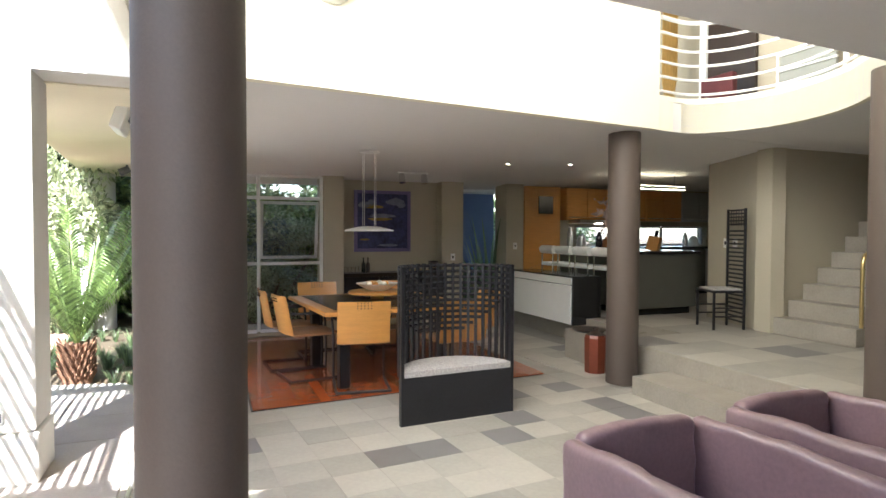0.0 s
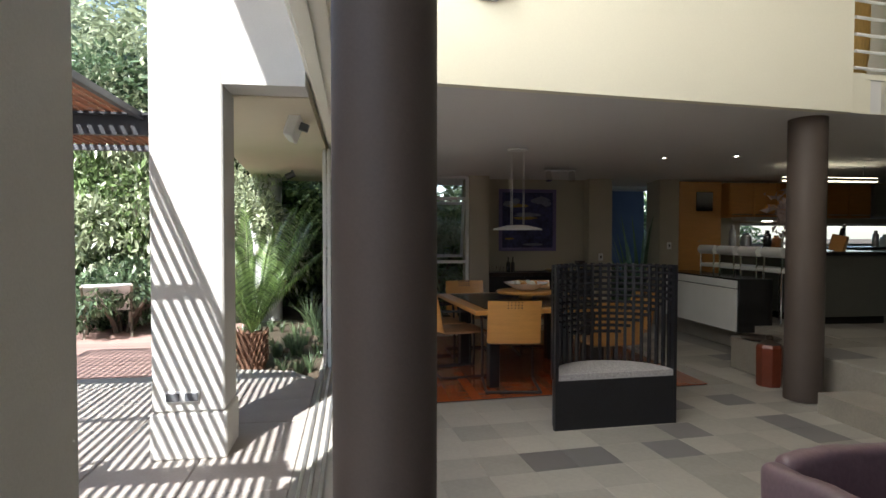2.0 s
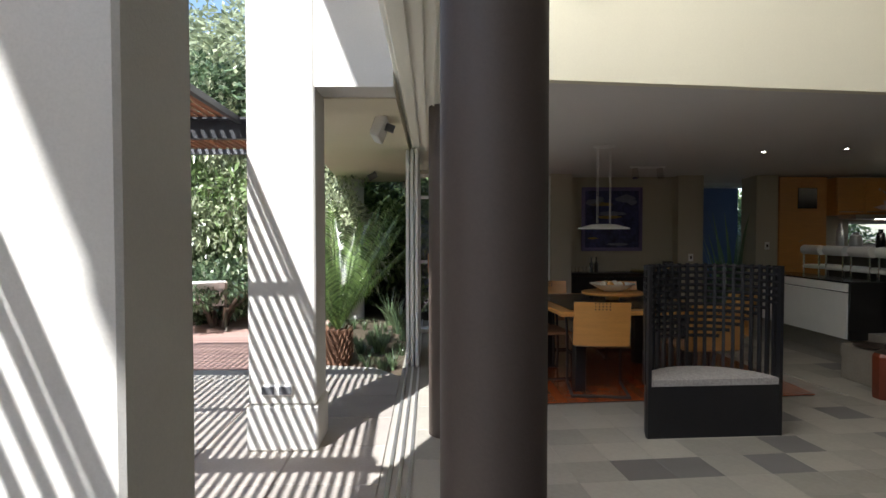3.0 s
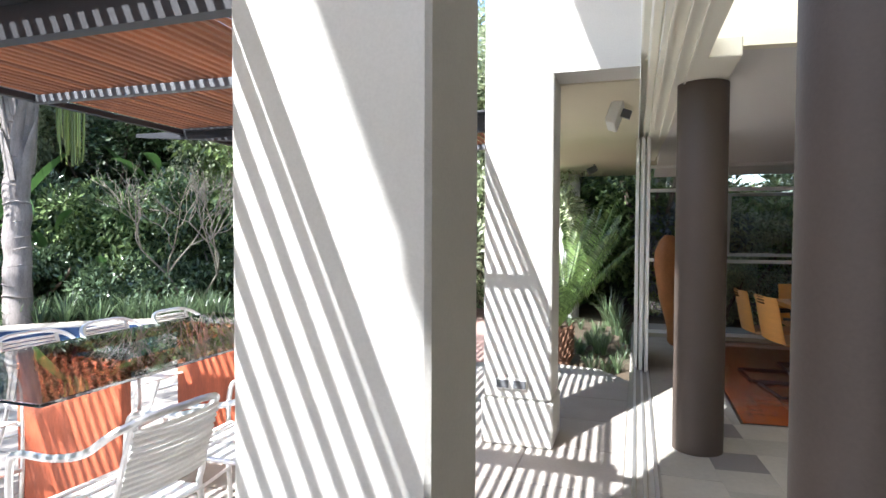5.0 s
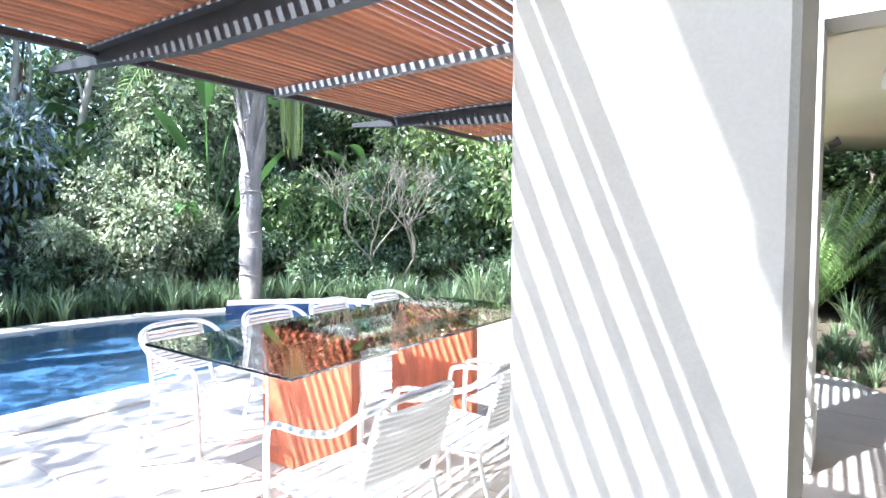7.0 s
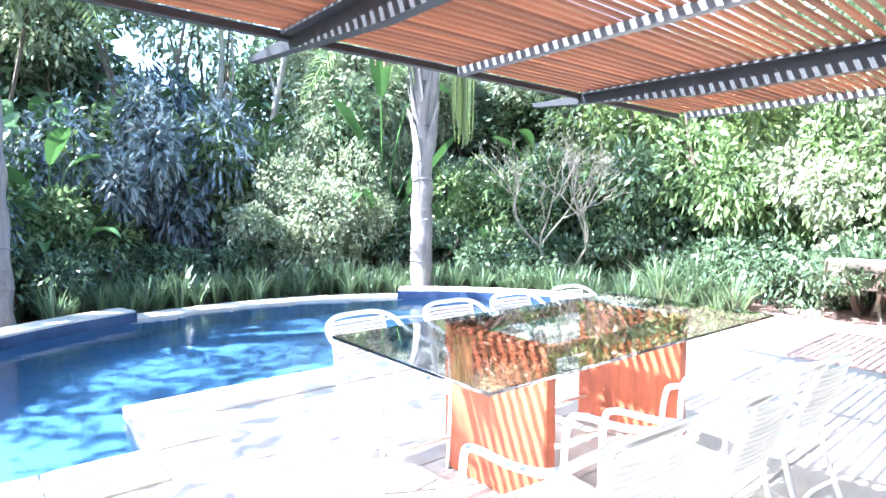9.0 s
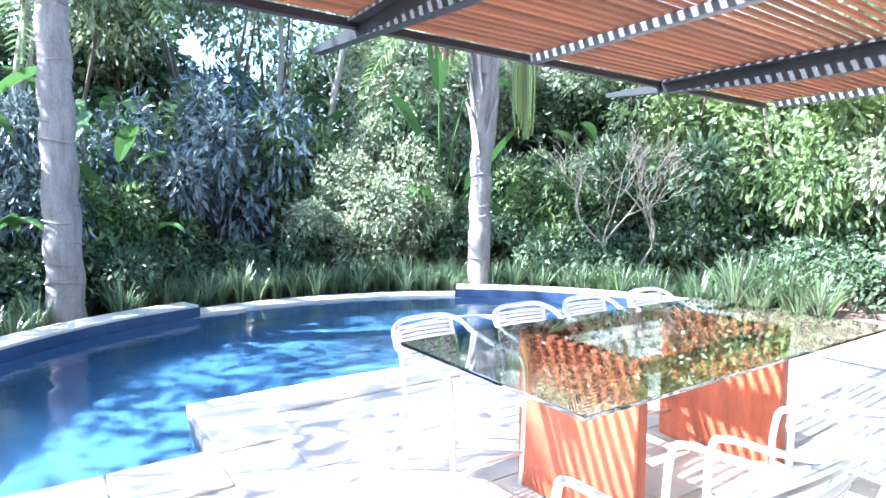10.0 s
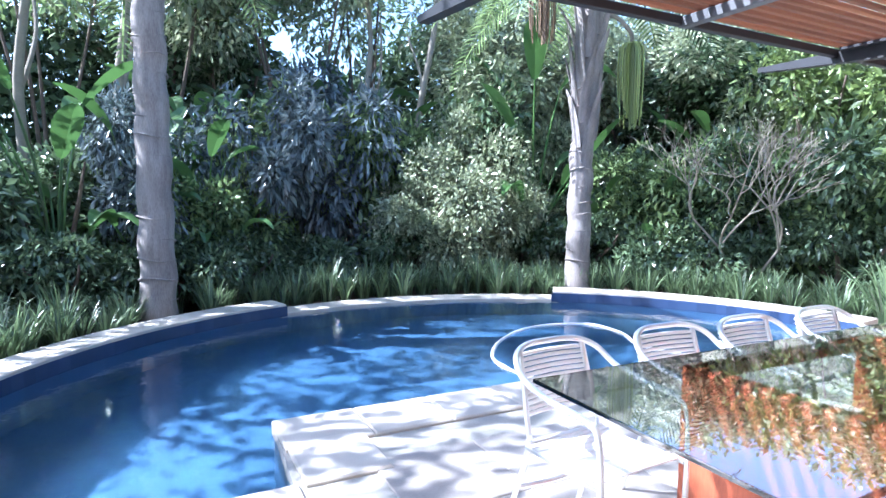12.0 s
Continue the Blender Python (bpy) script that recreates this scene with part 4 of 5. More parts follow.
def frond(bm_v, bm_f, base, way, length, leaflets, leaf_len, width, lift=0.5, droop=0.5, v_angle=0.7):
    """A feather leaf: a curved rib with rows of leaflets."""
    way = Vector(way).normalized()
    side = way.cross(Vector((0, 0, 1))).normalized()
    pts = []
    for i in range(leaflets + 1):
        t = i / leaflets
        pts.append(Vector(base) + way * (length * t * (1 - 0.15 * t)) + Vector((0, 0, length * (lift * t - droop * t * t))))
    for i in range(leaflets):
        a, b = pts[i], pts[i + 1]
        d = (b - a).normalized()
        up = side.cross(d).normalized()
        k = len(bm_v)
        w = 0.012 * (1 - 0.7 * i / leaflets) * length
        bm_v += [tuple(a - side * w), tuple(a + side * w), tuple(b + side * w * 0.9), tuple(b - side * w * 0.9)]
        bm_f.append((k, k + 1, k + 2, k + 3))
        t = i / leaflets
        if t < 0.08:
            continue
        ll = leaf_len * (math.sin(math.pi * min(1, 0.12 + t * 0.9)) ** 0.6)
        for s in (-1, 1):
            out = (side * s * 0.85 + d * 0.5 + up * v_angle * 0.6).normalized()
            tip = a + out * ll - Vector((0, 0, 0.12 * ll))
            m = a + out * ll * 0.5 + up * 0.01
            k = len(bm_v)
            bm_v += [tuple(a), tuple(m + d * width), tuple(tip), tuple(m - d * width)]
            bm_f.append((k, k + 1, k + 2, k + 3))


# cycad beside the door, and its fronds
cy = thing("cycad", "large cycad with stiff feathery fronds and scaly trunk", "cycad", m=pose(-1.22, 6.8, -0.1))
bm = B()
rod(bm, (0, 0, 0), (0, 0, 0.36), 0.12, 0.10, 18)
part("trunk", bm, M_STUMP, cy)
bm = B()
for k in range(120):
    a, z = k * 2.4, 0.03 + 0.30 * k / 120
    d = Vector((math.cos(a), math.sin(a), 0))
    rod(bm, d * 0.10 + Vector((0, 0, z)), d * 0.16 + Vector((0, 0, z + 0.08)), 0.022, 0.004, 5)
part("leaf_base_crust", bm, M_STUMP, cy)
for k in range(22):
    v, f = [], []
    a = k * 2.39996
    el = 1.0 - 0.7 * (k / 22)
    frond(v, f, (0, 0, 0.34), (math.cos(a), math.sin(a), 0.0), 0.74 + 0.25 * (1 - el), 48, 0.17, 0.011, lift=0.75 + 1.15 * el, droop=0.10 + 0.15 * (1 - el), v_angle=0.9)
    c = new("frond", raw_mesh("frond", v, f, M_CYCAD))
    c.parent = cy
cy.scale = (1.12, 1.12, 1.15)


def palm(x, y, r, h, lean, label, crown_z):
    t = thing("palm_tree", label, "palm", "palms by the pool", pose(x, y, -0.1))
    bm = B()
    rnd = random.Random(int(x * 10))
    n = 60
    tube(bm, [(lean * (i / n) ** 1.5 + 0.012 * math.sin(i * 0.7), 0.012 * math.cos(i * 0.9), h * i / n) for i in range(n + 1)], lambda u: r * (1.12 - 0.28 * u) * (1 + 0.02 * math.sin(u * n * 1.3)), 24)
    part("trunk", bm, M_BARK, t)
    for k in range(int(h / 0.22)):
        z = 0.3 + k * 0.22 + rnd.uniform(-0.04, 0.04)
        u = z / h
        if u > 0.97:
            continue
        bm = B()
        cx = lean * u ** 1.5
        rr = r * (1.13 - 0.28 * u) * 1.02
        a0 = rnd.uniform(0, 6.28)
        tube(bm, [(cx + rr * math.cos(a0 + q), rr * math.sin(a0 + q), z + 0.02 * math.sin(2 * q + a0)) for q in np.linspace(0, 5.2, 20)], lambda q: 0.012 * math.sin(math.pi * (0.05 + 0.9 * q)) + 0.002, 5)
        part("leaf_scar", bm, M_BARK, t, smooth=None)
    # old leaf bases wrapped round the upper trunk
    for k in range(20):
        a = k * 2.4
        z = crown_z + 0.11 * k
        u = z / h
        cx, rr = lean * u ** 1.5, r * 0.95
        d = Vector((math.cos(a), math.sin(a), 0))
        bm = B()
        e, top = rnd.uniform(0.0, 0.10), rnd.uniform(0.35, 0.75)
        tw = Vector((-d.y, d.x, 0)) * rnd.uniform(-0.06, 0.06)
        tube(bm, smooth_path([Vector((cx, 0, z - 0.42)) + d * (rr - 0.05), Vector((cx, 0, z - 0.1)) + d * rr, Vector((cx, 0, z + top * 0.5)) + d * (rr + 0.03 + e) + tw, Vector((cx, 0, z + top)) + d * (rr + 0.07 + 2 * e) + 2 * tw]), lambda q: 0.115 * (1 - q ** 1.6) + 0.010, 8, flat=0.35)
        part("leaf_base", bm, M_BARK, t)
    for k in range(14):
        v, f = [], []
        a = k * 2.39996 + x
        frond(v, f, (lean, 0, h - 0.2), (math.cos(a), math.sin(a), 0), 2.6, 44, 0.55, 0.02, lift=0.75 - 0.05 * k, droop=0.75, v_angle=0.1)
        c = new("frond", raw_mesh("frond", v, f, M_LEAF_B if k % 3 else M_LEAF_A))
        c.parent = t
    return t


p1 = palm(-8.60, 6.12, 0.158, 4.9, 0.12, "tall grey ringed palm with hanging fruit strands", 2.35)
palm(-9.05, 0.66, 0.172, 5.1, -0.12, "stout grey ringed palm trunk by the pool", 4.4)


def strands(parent, x, y, z, n, length, material, name, label):
    bm = B()
    rnd = random.Random(5)
    for k in range(n):
        a, q = rnd.uniform(0, 6.28), rnd.uniform(0.02, 0.17)
        ln = length * rnd.uniform(0.65, 1.0)
        tube(bm, smooth_path([(x, y, z), (x + q * math.cos(a), y + q * math.sin(a), z - 0.1), (x + 1.1 * q * math.cos(a), y + 1.1 * q * math.sin(a), z - ln * 0.6), (x + q * math.cos(a), y + q * math.sin(a), z - ln)], steps=3), 0.010, 4)
    part(name, bm, material, parent, label)["kind"] = "stuff"


strands(p1, 0.30, 0.62, 3.62, 46, 1.25, M_FRUIT, "fruit_bunch", "yellow-green hanging fruit strands")
bm = B()
tube(bm, smooth_path([(0.1, 0.1, 3.9), (0.22, 0.35, 3.95), (0.30, 0.58, 3.75), (0.30, 0.62, 3.60)]), 0.03, 8)
part("fruit_stalk", bm, M_TWIG, p1)
strands(p1, -0.1, -0.62, 4.25, 40, 0.75, M_DRY, "dry_bunch", "dry brown hanging strands")
bm = B()
tube(bm, smooth_path([(0.1, -0.1, 4.2), (0.0, -0.35, 4.4), (-0.1, -0.6, 4.25)]), 0.03, 8)
part("fruit_stalk", bm, M_TWIG, p1)


def paddle_plant():
    t = thing("paddle_leaf_plant", "broad paddle-leaf plant with long stalks", "plant", "paddle-leaf plants")
    rnd = random.Random(21)
    for k in range(11):
        a = k * 2.4
        h = rnd.uniform(0.9, 2.5)
        out = rnd.uniform(0.25, 0.75)
        d, s = Vector((math.cos(a), math.sin(a), 0)), Vector((-math.sin(a), math.cos(a), 0))
        bm = B()
        tip = d * out + Vector((0, 0, h))
        tube(bm, smooth_path([(0, 0, 0), tuple(d * out * 0.35 + Vector((0, 0, h * 0.6))), tuple(tip)], steps=4), lambda q: 0.028 * (1 - 0.6 * q), 6)
        leaf = part("stalk", bm, M_PADDLE, t)
        vs, fs = [], []
        ln, w = rnd.uniform(0.7, 1.0), rnd.uniform(0.22, 0.32)
        dn = rnd.uniform(-0.2, 0.9)
        for i in range(9):
            q = i / 8
            c = tip + d * (ln * q * 0.75) + Vector((0, 0, ln * (0.75 * q - dn * q * q)))
            ww = w * math.sin(math.pi * (0.06 + 0.92 * q)) ** 0.7
            vs += [tuple(c - s * ww / 2 + Vector((0, 0, 0.25 * ww))), tuple(c), tuple(c + s * ww / 2 + Vector((0, 0, 0.25 * ww)))]
        for i in range(8):
            fs += [(3 * i, 3 * i + 1, 3 * i + 4, 3 * i + 3), (3 * i + 1, 3 * i + 2, 3 * i + 5, 3 * i + 4)]
        c = new("leaf", raw_mesh("leaf", vs, fs, M_PADDLE))
        c.parent = t
    return t


_pp = paddle_plant()
_pp.matrix_basis = pose(-10.3, 6.5, -0.1, 0, 0, 30)
_pp.scale = (1.2, 1.2, 1.5)
for r, deg, a, s in ((5.9, 199, 80, 0.8), (6.0, 207, 10, 0.9), (6.1, 216, 140, 1.0), (6.6, 163, 0, 0.7), (6.4, 138, 60, 0.6), (6.5, 130, 200, 0.6), (7.4, 196, 0, 1.1), (8.2, 178, 50, 1.15), (7.8, 168, 90, 1.05), (7.6, 122, 90, 1.0), (8.6, 171, 10, 1.3)):
    o = copy_thing(_pp, pose(*ring(r, deg), -0.1, 0, 0, a))
    o.scale = (s, s, s * 1.1)

# bare twiggy frangipani
fg = thing("frangipani", "pale bare-branched frangipani shrub", "tree", m=pose(*ring(5.8, 117), -0.1))
_rb = random.Random(9)


def branch(p, d, ln, r, depth):
    bm = B()
    q = p + d * ln
    mid = p + d * ln * 0.5 + Vector((_rb.uniform(-1, 1), _rb.uniform(-1, 1), _rb.uniform(-0.6, 0.6))) * ln * 0.12
    tube(bm, smooth_path([p, mid, q], steps=3), lambda u: r * (1 - 0.3 * u), 6)
    part("branch", bm, M_TWIG, fg, smooth=None if depth < 3 else 50)
    if depth:
        for k in range(2 if _rb.random() < 0.6 else 3):
            n = (d + Vector((_rb.uniform(-1, 1), _rb.uniform(-1, 1), _rb.uniform(-0.35, 0.75))) * 0.75).normalized()
            branch(q, n, ln * _rb.uniform(0.62, 0.85), r * 0.68, depth - 1)


for k in range(4):
    branch(Vector((0, 0, 0.0)), Vector((math.cos(1.6 * k) * 0.75, math.sin(1.6 * k) * 0.75, 1)).normalized(), 0.92, 0.026, 5)
for r, deg, lean in ((7.4, 166, 0.5), (7.9, 172, -0.4), (7.2, 205, 0.2), (8.3, 150, -0.6), (8.0, 212, 0.3)):
    t = thing("bare_tree", "thin grey-brown bare trunk among the shrubs", "tree", m=pose(*ring(r, deg), -0.1))
    bm = B()
    tube(bm, smooth_path([(0, 0, 0), (0.1 * lean, 0.1, 1.5), (0.5 * lean, 0.1, 3.0), (lean, 0.3, 4.6), (lean * 1.9, 0.2, 6.4)]), lambda u: 0.09 * (1 - 0.6 * u), 10)
    part("trunk", bm, M_TWIG, t)
    bm = B()
    tube(bm, smooth_path([(0.45 * lean, 0.1, 2.8), (-0.3 * lean, 0.3, 3.7), (-1.2 * lean, 0.2, 4.6)]), lambda u: 0.04 * (1 - 0.6 * u), 8)
    part("limb", bm, M_TWIG, t)


# ---- indoor details ----
# statue
st = B()
_prof = [(0.13, 0.0), (0.16, 0.05), (0.15, 0.2), (0.17, 0.38), (0.20, 0.55), (0.21, 0.75), (0.22, 0.95), (0.20, 1.12), (0.13, 1.25), (0.05, 1.33)]
_rings = []
for r, z in _prof:
    lean = -0.16 * (z / 1.33) ** 1.6
    _rings.append([st.verts.new((lean + r * math.cos(2 * math.pi * j / 24) * (1 + 0.1 * math.sin(3 * z)), 0.8 * r * math.sin(2 * math.pi * j / 24), z)) for j in range(24)])
for a, b in zip(_rings, _rings[1:]):
    for j in range(24):
        st.faces.new((a[j], a[(j + 1) % 24], b[(j + 1) % 24], b[j]))
st.faces.new(_rings[0][::-1])
st.faces.new(_rings[-1])
_s = mesh_ob("statue", st, M_CLAY, 60)
_s.matrix_basis = pose(0.12, 7.85, 0.0)
tagged(_s, "tall terracotta abstract statue standing by the window", "statue")

def frame_of(parent, lo, hi, w, d, material, name="frame"):
    """Four bars round a rectangle that faces -y."""
    (x0, z0), (x1, z1) = lo, hi
    for a, b in (((x0, z0), (x0 + w, z1)), ((x1 - w, z0), (x1, z1)), ((x0 + w, z0), (x1 - w, z0 + w)), ((x0 + w, z1 - w), (x1 - w, z1))):
        bm = B()
        box(bm, (a[0], -d, a[1]), (b[0], 0, b[1]), 0.003)
        part(name, bm, material, parent)


M_PAINTBLUE = mat("painting_blue", (0.045, 0.05, 0.15), 0.6, vary=0.5, scale=5, fine=25, bump=0.1, second=(0.02, 0.02, 0.07))
M_PAINTCLOUD = mat("painting_cloud", (0.17, 0.18, 0.26), 0.6, vary=0.3, scale=12, fine=40, bump=0.1)
M_PAINTGOLD = mat("painting_gold", (0.26, 0.18, 0.05), 0.6, vary=0.4, scale=12, fine=40, bump=0.1)
M_PAINTEDGE = mat("painting_mauve", (0.16, 0.13, 0.28), 0.6, vary=0.1, bump=0.05)
art = thing("painting", "dark blue landscape painting with clouds, mauve frame", "painting", m=pose(0, 8.747, 0))
frame_of(art, (2.07, 1.14), (2.97, 2.08), 0.05, 0.035, M_PAINTEDGE)
bm = B()
box(bm, (2.10, -0.015, 1.17), (2.94, 0, 2.05))
part("canvas", bm, M_PAINTBLUE, art)
for cx, cz, w, h, m in ((2.24, 1.86, 0.11, 0.05, M_PAINTCLOUD), (2.34, 1.90, 0.06, 0.04, M_PAINTCLOUD), (2.72, 1.91, 0.14, 0.06, M_PAINTCLOUD), (2.82, 1.86, 0.07, 0.04, M_PAINTCLOUD), (2.52, 1.69, 0.20, 0.035, M_PAINTCLOUD), (2.48, 1.64, 0.18, 0.025, M_PAINTGOLD), (2.36, 1.83, 0.16, 0.03, M_PAINTGOLD), (2.24, 1.33, 0.08, 0.015, M_PAINTGOLD), (2.62, 1.24, 0.16, 0.02, M_PAINTCLOUD)):
    bm = B()
    r = random.Random(int(cx * 100))
    pts = [(cx + w * math.cos(a) * r.uniform(0.8, 1.15), cz + h * math.sin(a) * r.uniform(0.75, 1.2)) for a in np.linspace(0, 2 * math.pi, 18)[:-1]]
    vs = [bm.verts.new((x, -0.0165, z)) for x, z in pts]
    bm.faces.new(vs)
    part("brushwork", bm, m, art)

sb = thing("sideboard", "long dark wall-hung sideboard in the dining alcove", "cabinet")
bm = B()
box(bm, (1.84, 8.40, 0.36), (3.42, 8.745, 0.80), 0.004)
part("body", bm, M_DARK, sb)
bm = B()
box(bm, (1.835, 8.37, 0.80), (3.425, 8.748, 0.835), 0.004)
part("top", bm, M_DARK, sb)
for i in range(3):
    bm = B()
    box(bm, (1.85 + 0.525 * i, 8.382, 0.38), (2.36 + 0.525 * i, 8.398, 0.78), 0.002)
    part("door", bm, M_BLACKWOOD, sb)


def bottle(x, y, z, h, r, material, label):
    bm = B()
    lathe(bm, [(r, 0), (r, h * 0.62), (r * 0.4, h * 0.75), (r * 0.35, h * 0.95), (r * 0.4, h)], 14)
    t = thing("bottle", label, "bottle", m=pose(x, y, z))
    part("body", bm, material, t)
    bm = B()
    rod(bm, (0, 0, h), (0, 0, h + 0.015), r * 0.42, n=10)
    part("cap", bm, M_BLACK, t)


for i, (x, m) in enumerate(((2.17, M_BLACK), (2.24, M_DARK))):
    bottle(x, 8.55, 0.835, 0.21, 0.03, m, "dark glass bottle on the sideboard")
for i in range(5):
    bm = B()
    lathe(bm, [(0.028, 0), (0.033, 0.09), (0.030, 0.09), (0.026, 0.006)], 12)
    t = thing("glass", "clear drinking glass on the sideboard", "glass", "glasses on the sideboard", pose(1.90 + 0.055 * i, 8.5 + 0.05 * (i % 2), 0.835))
    p = part("tumbler", bm, M_GLASS, t)
bt = thing("tray", "dark shallow tray of small things on the sideboard", "tray", m=pose(2.98, 8.55, 0.835))
bm = B()
lathe(bm, [(0.2, 0), (0.24, 0.03), (0.23, 0.032), (0.19, 0.01)], 24)
part("dish", bm, M_BRASS, bt)
bx = thing("stack_of_boxes", "small stack of dark lacquer boxes", "boxes", m=pose(3.3, 8.58, 0.835))
for i in range(3):
    bm = B()
    box(bm, (-0.06, -0.06, 0.055 * i), (0.06, 0.06, 0.055 * i + 0.05), 0.004)
    part("box", bm, M_DARK if i != 1 else M_BRASS, bx)

# on the dining table
ls = thing("turntable", "round wooden turntable on the dining table", "turntable", m=pose(1.66, 5.95, 0.746))
bm = B()
lathe(bm, [(0.07, 0), (0.07, 0.05), (0.30, 0.055), (0.305, 0.075), (0.295, 0.08)], 36)
part("disc", bm, M_PLY, ls)
bw = thing("fruit_bowl", "wide white ceramic bowl with fruit", "bowl", m=pose(1.66, 5.95, 0.826))
bm = B()
lathe(bm, [(0.08, 0), (0.12, 0.02), (0.22, 0.075), (0.225, 0.08), (0.21, 0.074), (0.11, 0.03), (0.02, 0.025)], 36)
part("bowl", bm, M_WHITE, bw)
for i in range(6):
    bm = B()
    a = i * 1.05
    bmesh.ops.create_uvsphere(bm, u_segments=10, v_segments=8, radius=0.033, matrix=Matrix.Translation((0.09 * math.cos(a), 0.09 * math.sin(a), 0.075)) @ Matrix.Diagonal((1, 1, 0.9, 1)))
    part("fruit", bm, M_CREAMCUSH if i % 2 else M_PLY, bw)


# ladder-back chair
def ladder_chair():
    t = thing("ladder_chair", "black tall ladder-back chair with pale seat", "chair", m=pose(5.60, 5.14, 0.33, 0, 0, 70))
    for s in (-1, 1):
        bm = B()
        box(bm, (s * 0.19 - 0.014, -0.19, 0), (s * 0.19 + 0.014, -0.165, 1.40), 0.003)
        part("back_post", bm, M_BLACKWOOD, t)
        bm = B()
        box(bm, (s * 0.20 - 0.013, 0.165, 0), (s * 0.20 + 0.013, 0.19, 0.43), 0.003)
        part("leg", bm, M_BLACKWOOD, t)
        for z in (0.15, 0.25):
            bm = B()
            box(bm, (s * 0.195 - 0.008, -0.165, z), (s * 0.195 + 0.008, 0.165, z + 0.015))
            part("side_rail", bm, M_BLACKWOOD, t)
    for k in range(22):
        bm = B()
        z = 0.08 + k * 0.05
        box(bm, (-0.176, -0.186, z), (0.176, -0.174, z + 0.02))
        part("rung", bm, M_BLACKWOOD, t, smooth=None)
    for z in np.linspace(1.21, 1.375, 5):
        bm = B()
        box(bm, (-0.176, -0.186, z), (0.176, -0.172, z + 0.018))
        part("lattice_bar", bm, M_BLACKWOOD, t, smooth=None)
    for x in np.linspace(-0.14, 0.14, 6):
        bm = B()
        box(bm, (x - 0.009, -0.190, 1.20), (x + 0.009, -0.187, 1.39))
        part("lattice_bar", bm, M_BLACKWOOD, t, smooth=None)
    bm = B()
    box(bm, (-0.215, -0.165, 0.43), (0.215, 0.195, 0.455), 0.006)
    part("seat_frame", bm, M_BLACKWOOD, t)
    bm = B()
    box(bm, (-0.19, -0.15, 0.455), (0.19, 0.17, 0.475), 0.008)
    part("seat", bm, M_FABRIC, t, "pale speckled seat pad")


ladder_chair()
rb = thing("wooden_urn", "red lacquered wooden urn with a knobbed lid", "urn", m=pose(3.73, 5.00, 0, 0, 0, 20))
bm = B()
lathe(bm, [(0.105, 0), (0.11, 0.02), (0.115, 0.36), (0.10, 0.39)], 8)
part("body", bm, M_REDBOX, rb, smooth=20)
bm = B()
lathe(bm, [(0.10, 0.39), (0.06, 0.41), (0.03, 0.43), (0.035, 0.45), (0.02, 0.47)], 16)
part("lid", bm, M_DARK, rb)
sc = thing("stone_seat", "low stone block beside the platform", "block", m=pose(3.98, 5.45, 0))
bm = B()
box(bm, (-0.14, -0.28, 0), (0.55, 0.28, 0.34), 0.01)
part("block", bm, M_STEP, sc)
bm = B()
lathe(bm, [(0.16, 0.34), (0.19, 0.36), (0.18, 0.365), (0.02, 0.352)], 24)
part("dish", bm, M_DARK, sc)

# kitchen
M_STRIP = glow("lamp_strip", (1.0, 0.88, 0.62), 2.6)
M_DOWN = glow("downlight_glow", (1.0, 0.93, 0.8), 10.0)
bm = B()
box(bm, (4.92, 8.55, 0.33), (5.62, 8.748, 2.22), 0.003)
op = thing("ochre_panel", "tall ochre timber panel on the kitchen wall", "panel")
part("panel", bm, M_ORANGE, op)
bm = B()
box(bm, (5.18, 8.52, 1.76), (5.46, 8.548, 2.06), 0.006)
sp = thing("wall_speaker", "small black square wall speaker", "speaker")
part("case", bm, M_BLACK, sp)
for i in range(4):
    w = thing("wall_cabinet", "ochre timber kitchen wall cabinet" if i < 3 else "steel and glass fronted wall cabinet", "cabinet", "kitchen wall cabinets")
    x = 5.66 + 0.84 * i
    bm = B()
    box(bm, (x, 8.42, 1.66), (x + 0.82, 8.748, 2.20), 0.003)
    part("body", bm, M_ORANGE if i < 3 else M_STEEL, w)
    for k in range(2):
        bm = B()
        box(bm, (x + 0.01 + 0.405 * k, 8.40, 1.67), (x + 0.405 + 0.405 * k, 8.418, 2.19), 0.002)
        d = part("door", bm, M_ORANGE if i < 3 else M_STEEL, w)
        bm = B()
        box(bm, (x + 0.03 + 0.405 * k, 8.385, 1.70), (x + 0.385 + 0.405 * k, 8.399, 1.715), 0.002)
        part("handle", bm, M_CHROME, d)
for i in range(5):
    w = thing("base_cabinet", "dark kitchen base cabinet under the window", "cabinet", "kitchen base cabinets")
    x = 5.66 + 0.72 * i
    bm = B()
    box(bm, (x, 8.18, 0.43), (x + 0.70, 8.748, 1.16), 0.003)
    part("body", bm, M_ISLAND if i < 4 else M_STEEL, w)
    bm = B()
    box(bm, (x + 0.01, 8.16, 0.45), (x + 0.69, 8.178, 1.14), 0.002)
    part("door", bm, M_ISLAND if i < 4 else M_STEEL, w)
    bm = B()
    box(bm, (x + 0.02, 8.22, 0.33), (x + 0.68, 8.7, 0.43))
    part("plinth", bm, M_BLACK, w)
wt = thing("worktop", "dark stone kitchen worktop below the window", "worktop")
bm = B()
box(bm, (5.65, 8.14, 1.16), (9.3, 8.748, 1.20), 0.004)
part("slab", bm, M_BLACK, wt)
hood = thing("range_hood", "brushed steel extractor canopy", "hood", m=pose(6.1, 8.3, 0))
bm = B()
box(bm, (-0.42, -0.25, 1.60), (0.42, 0.10, 1.66), 0.004)
part("canopy", bm, M_STEEL, hood)
bm = B()
box(bm, (-0.05, -0.22, 1.594), (0.05, -0.12, 1.60))
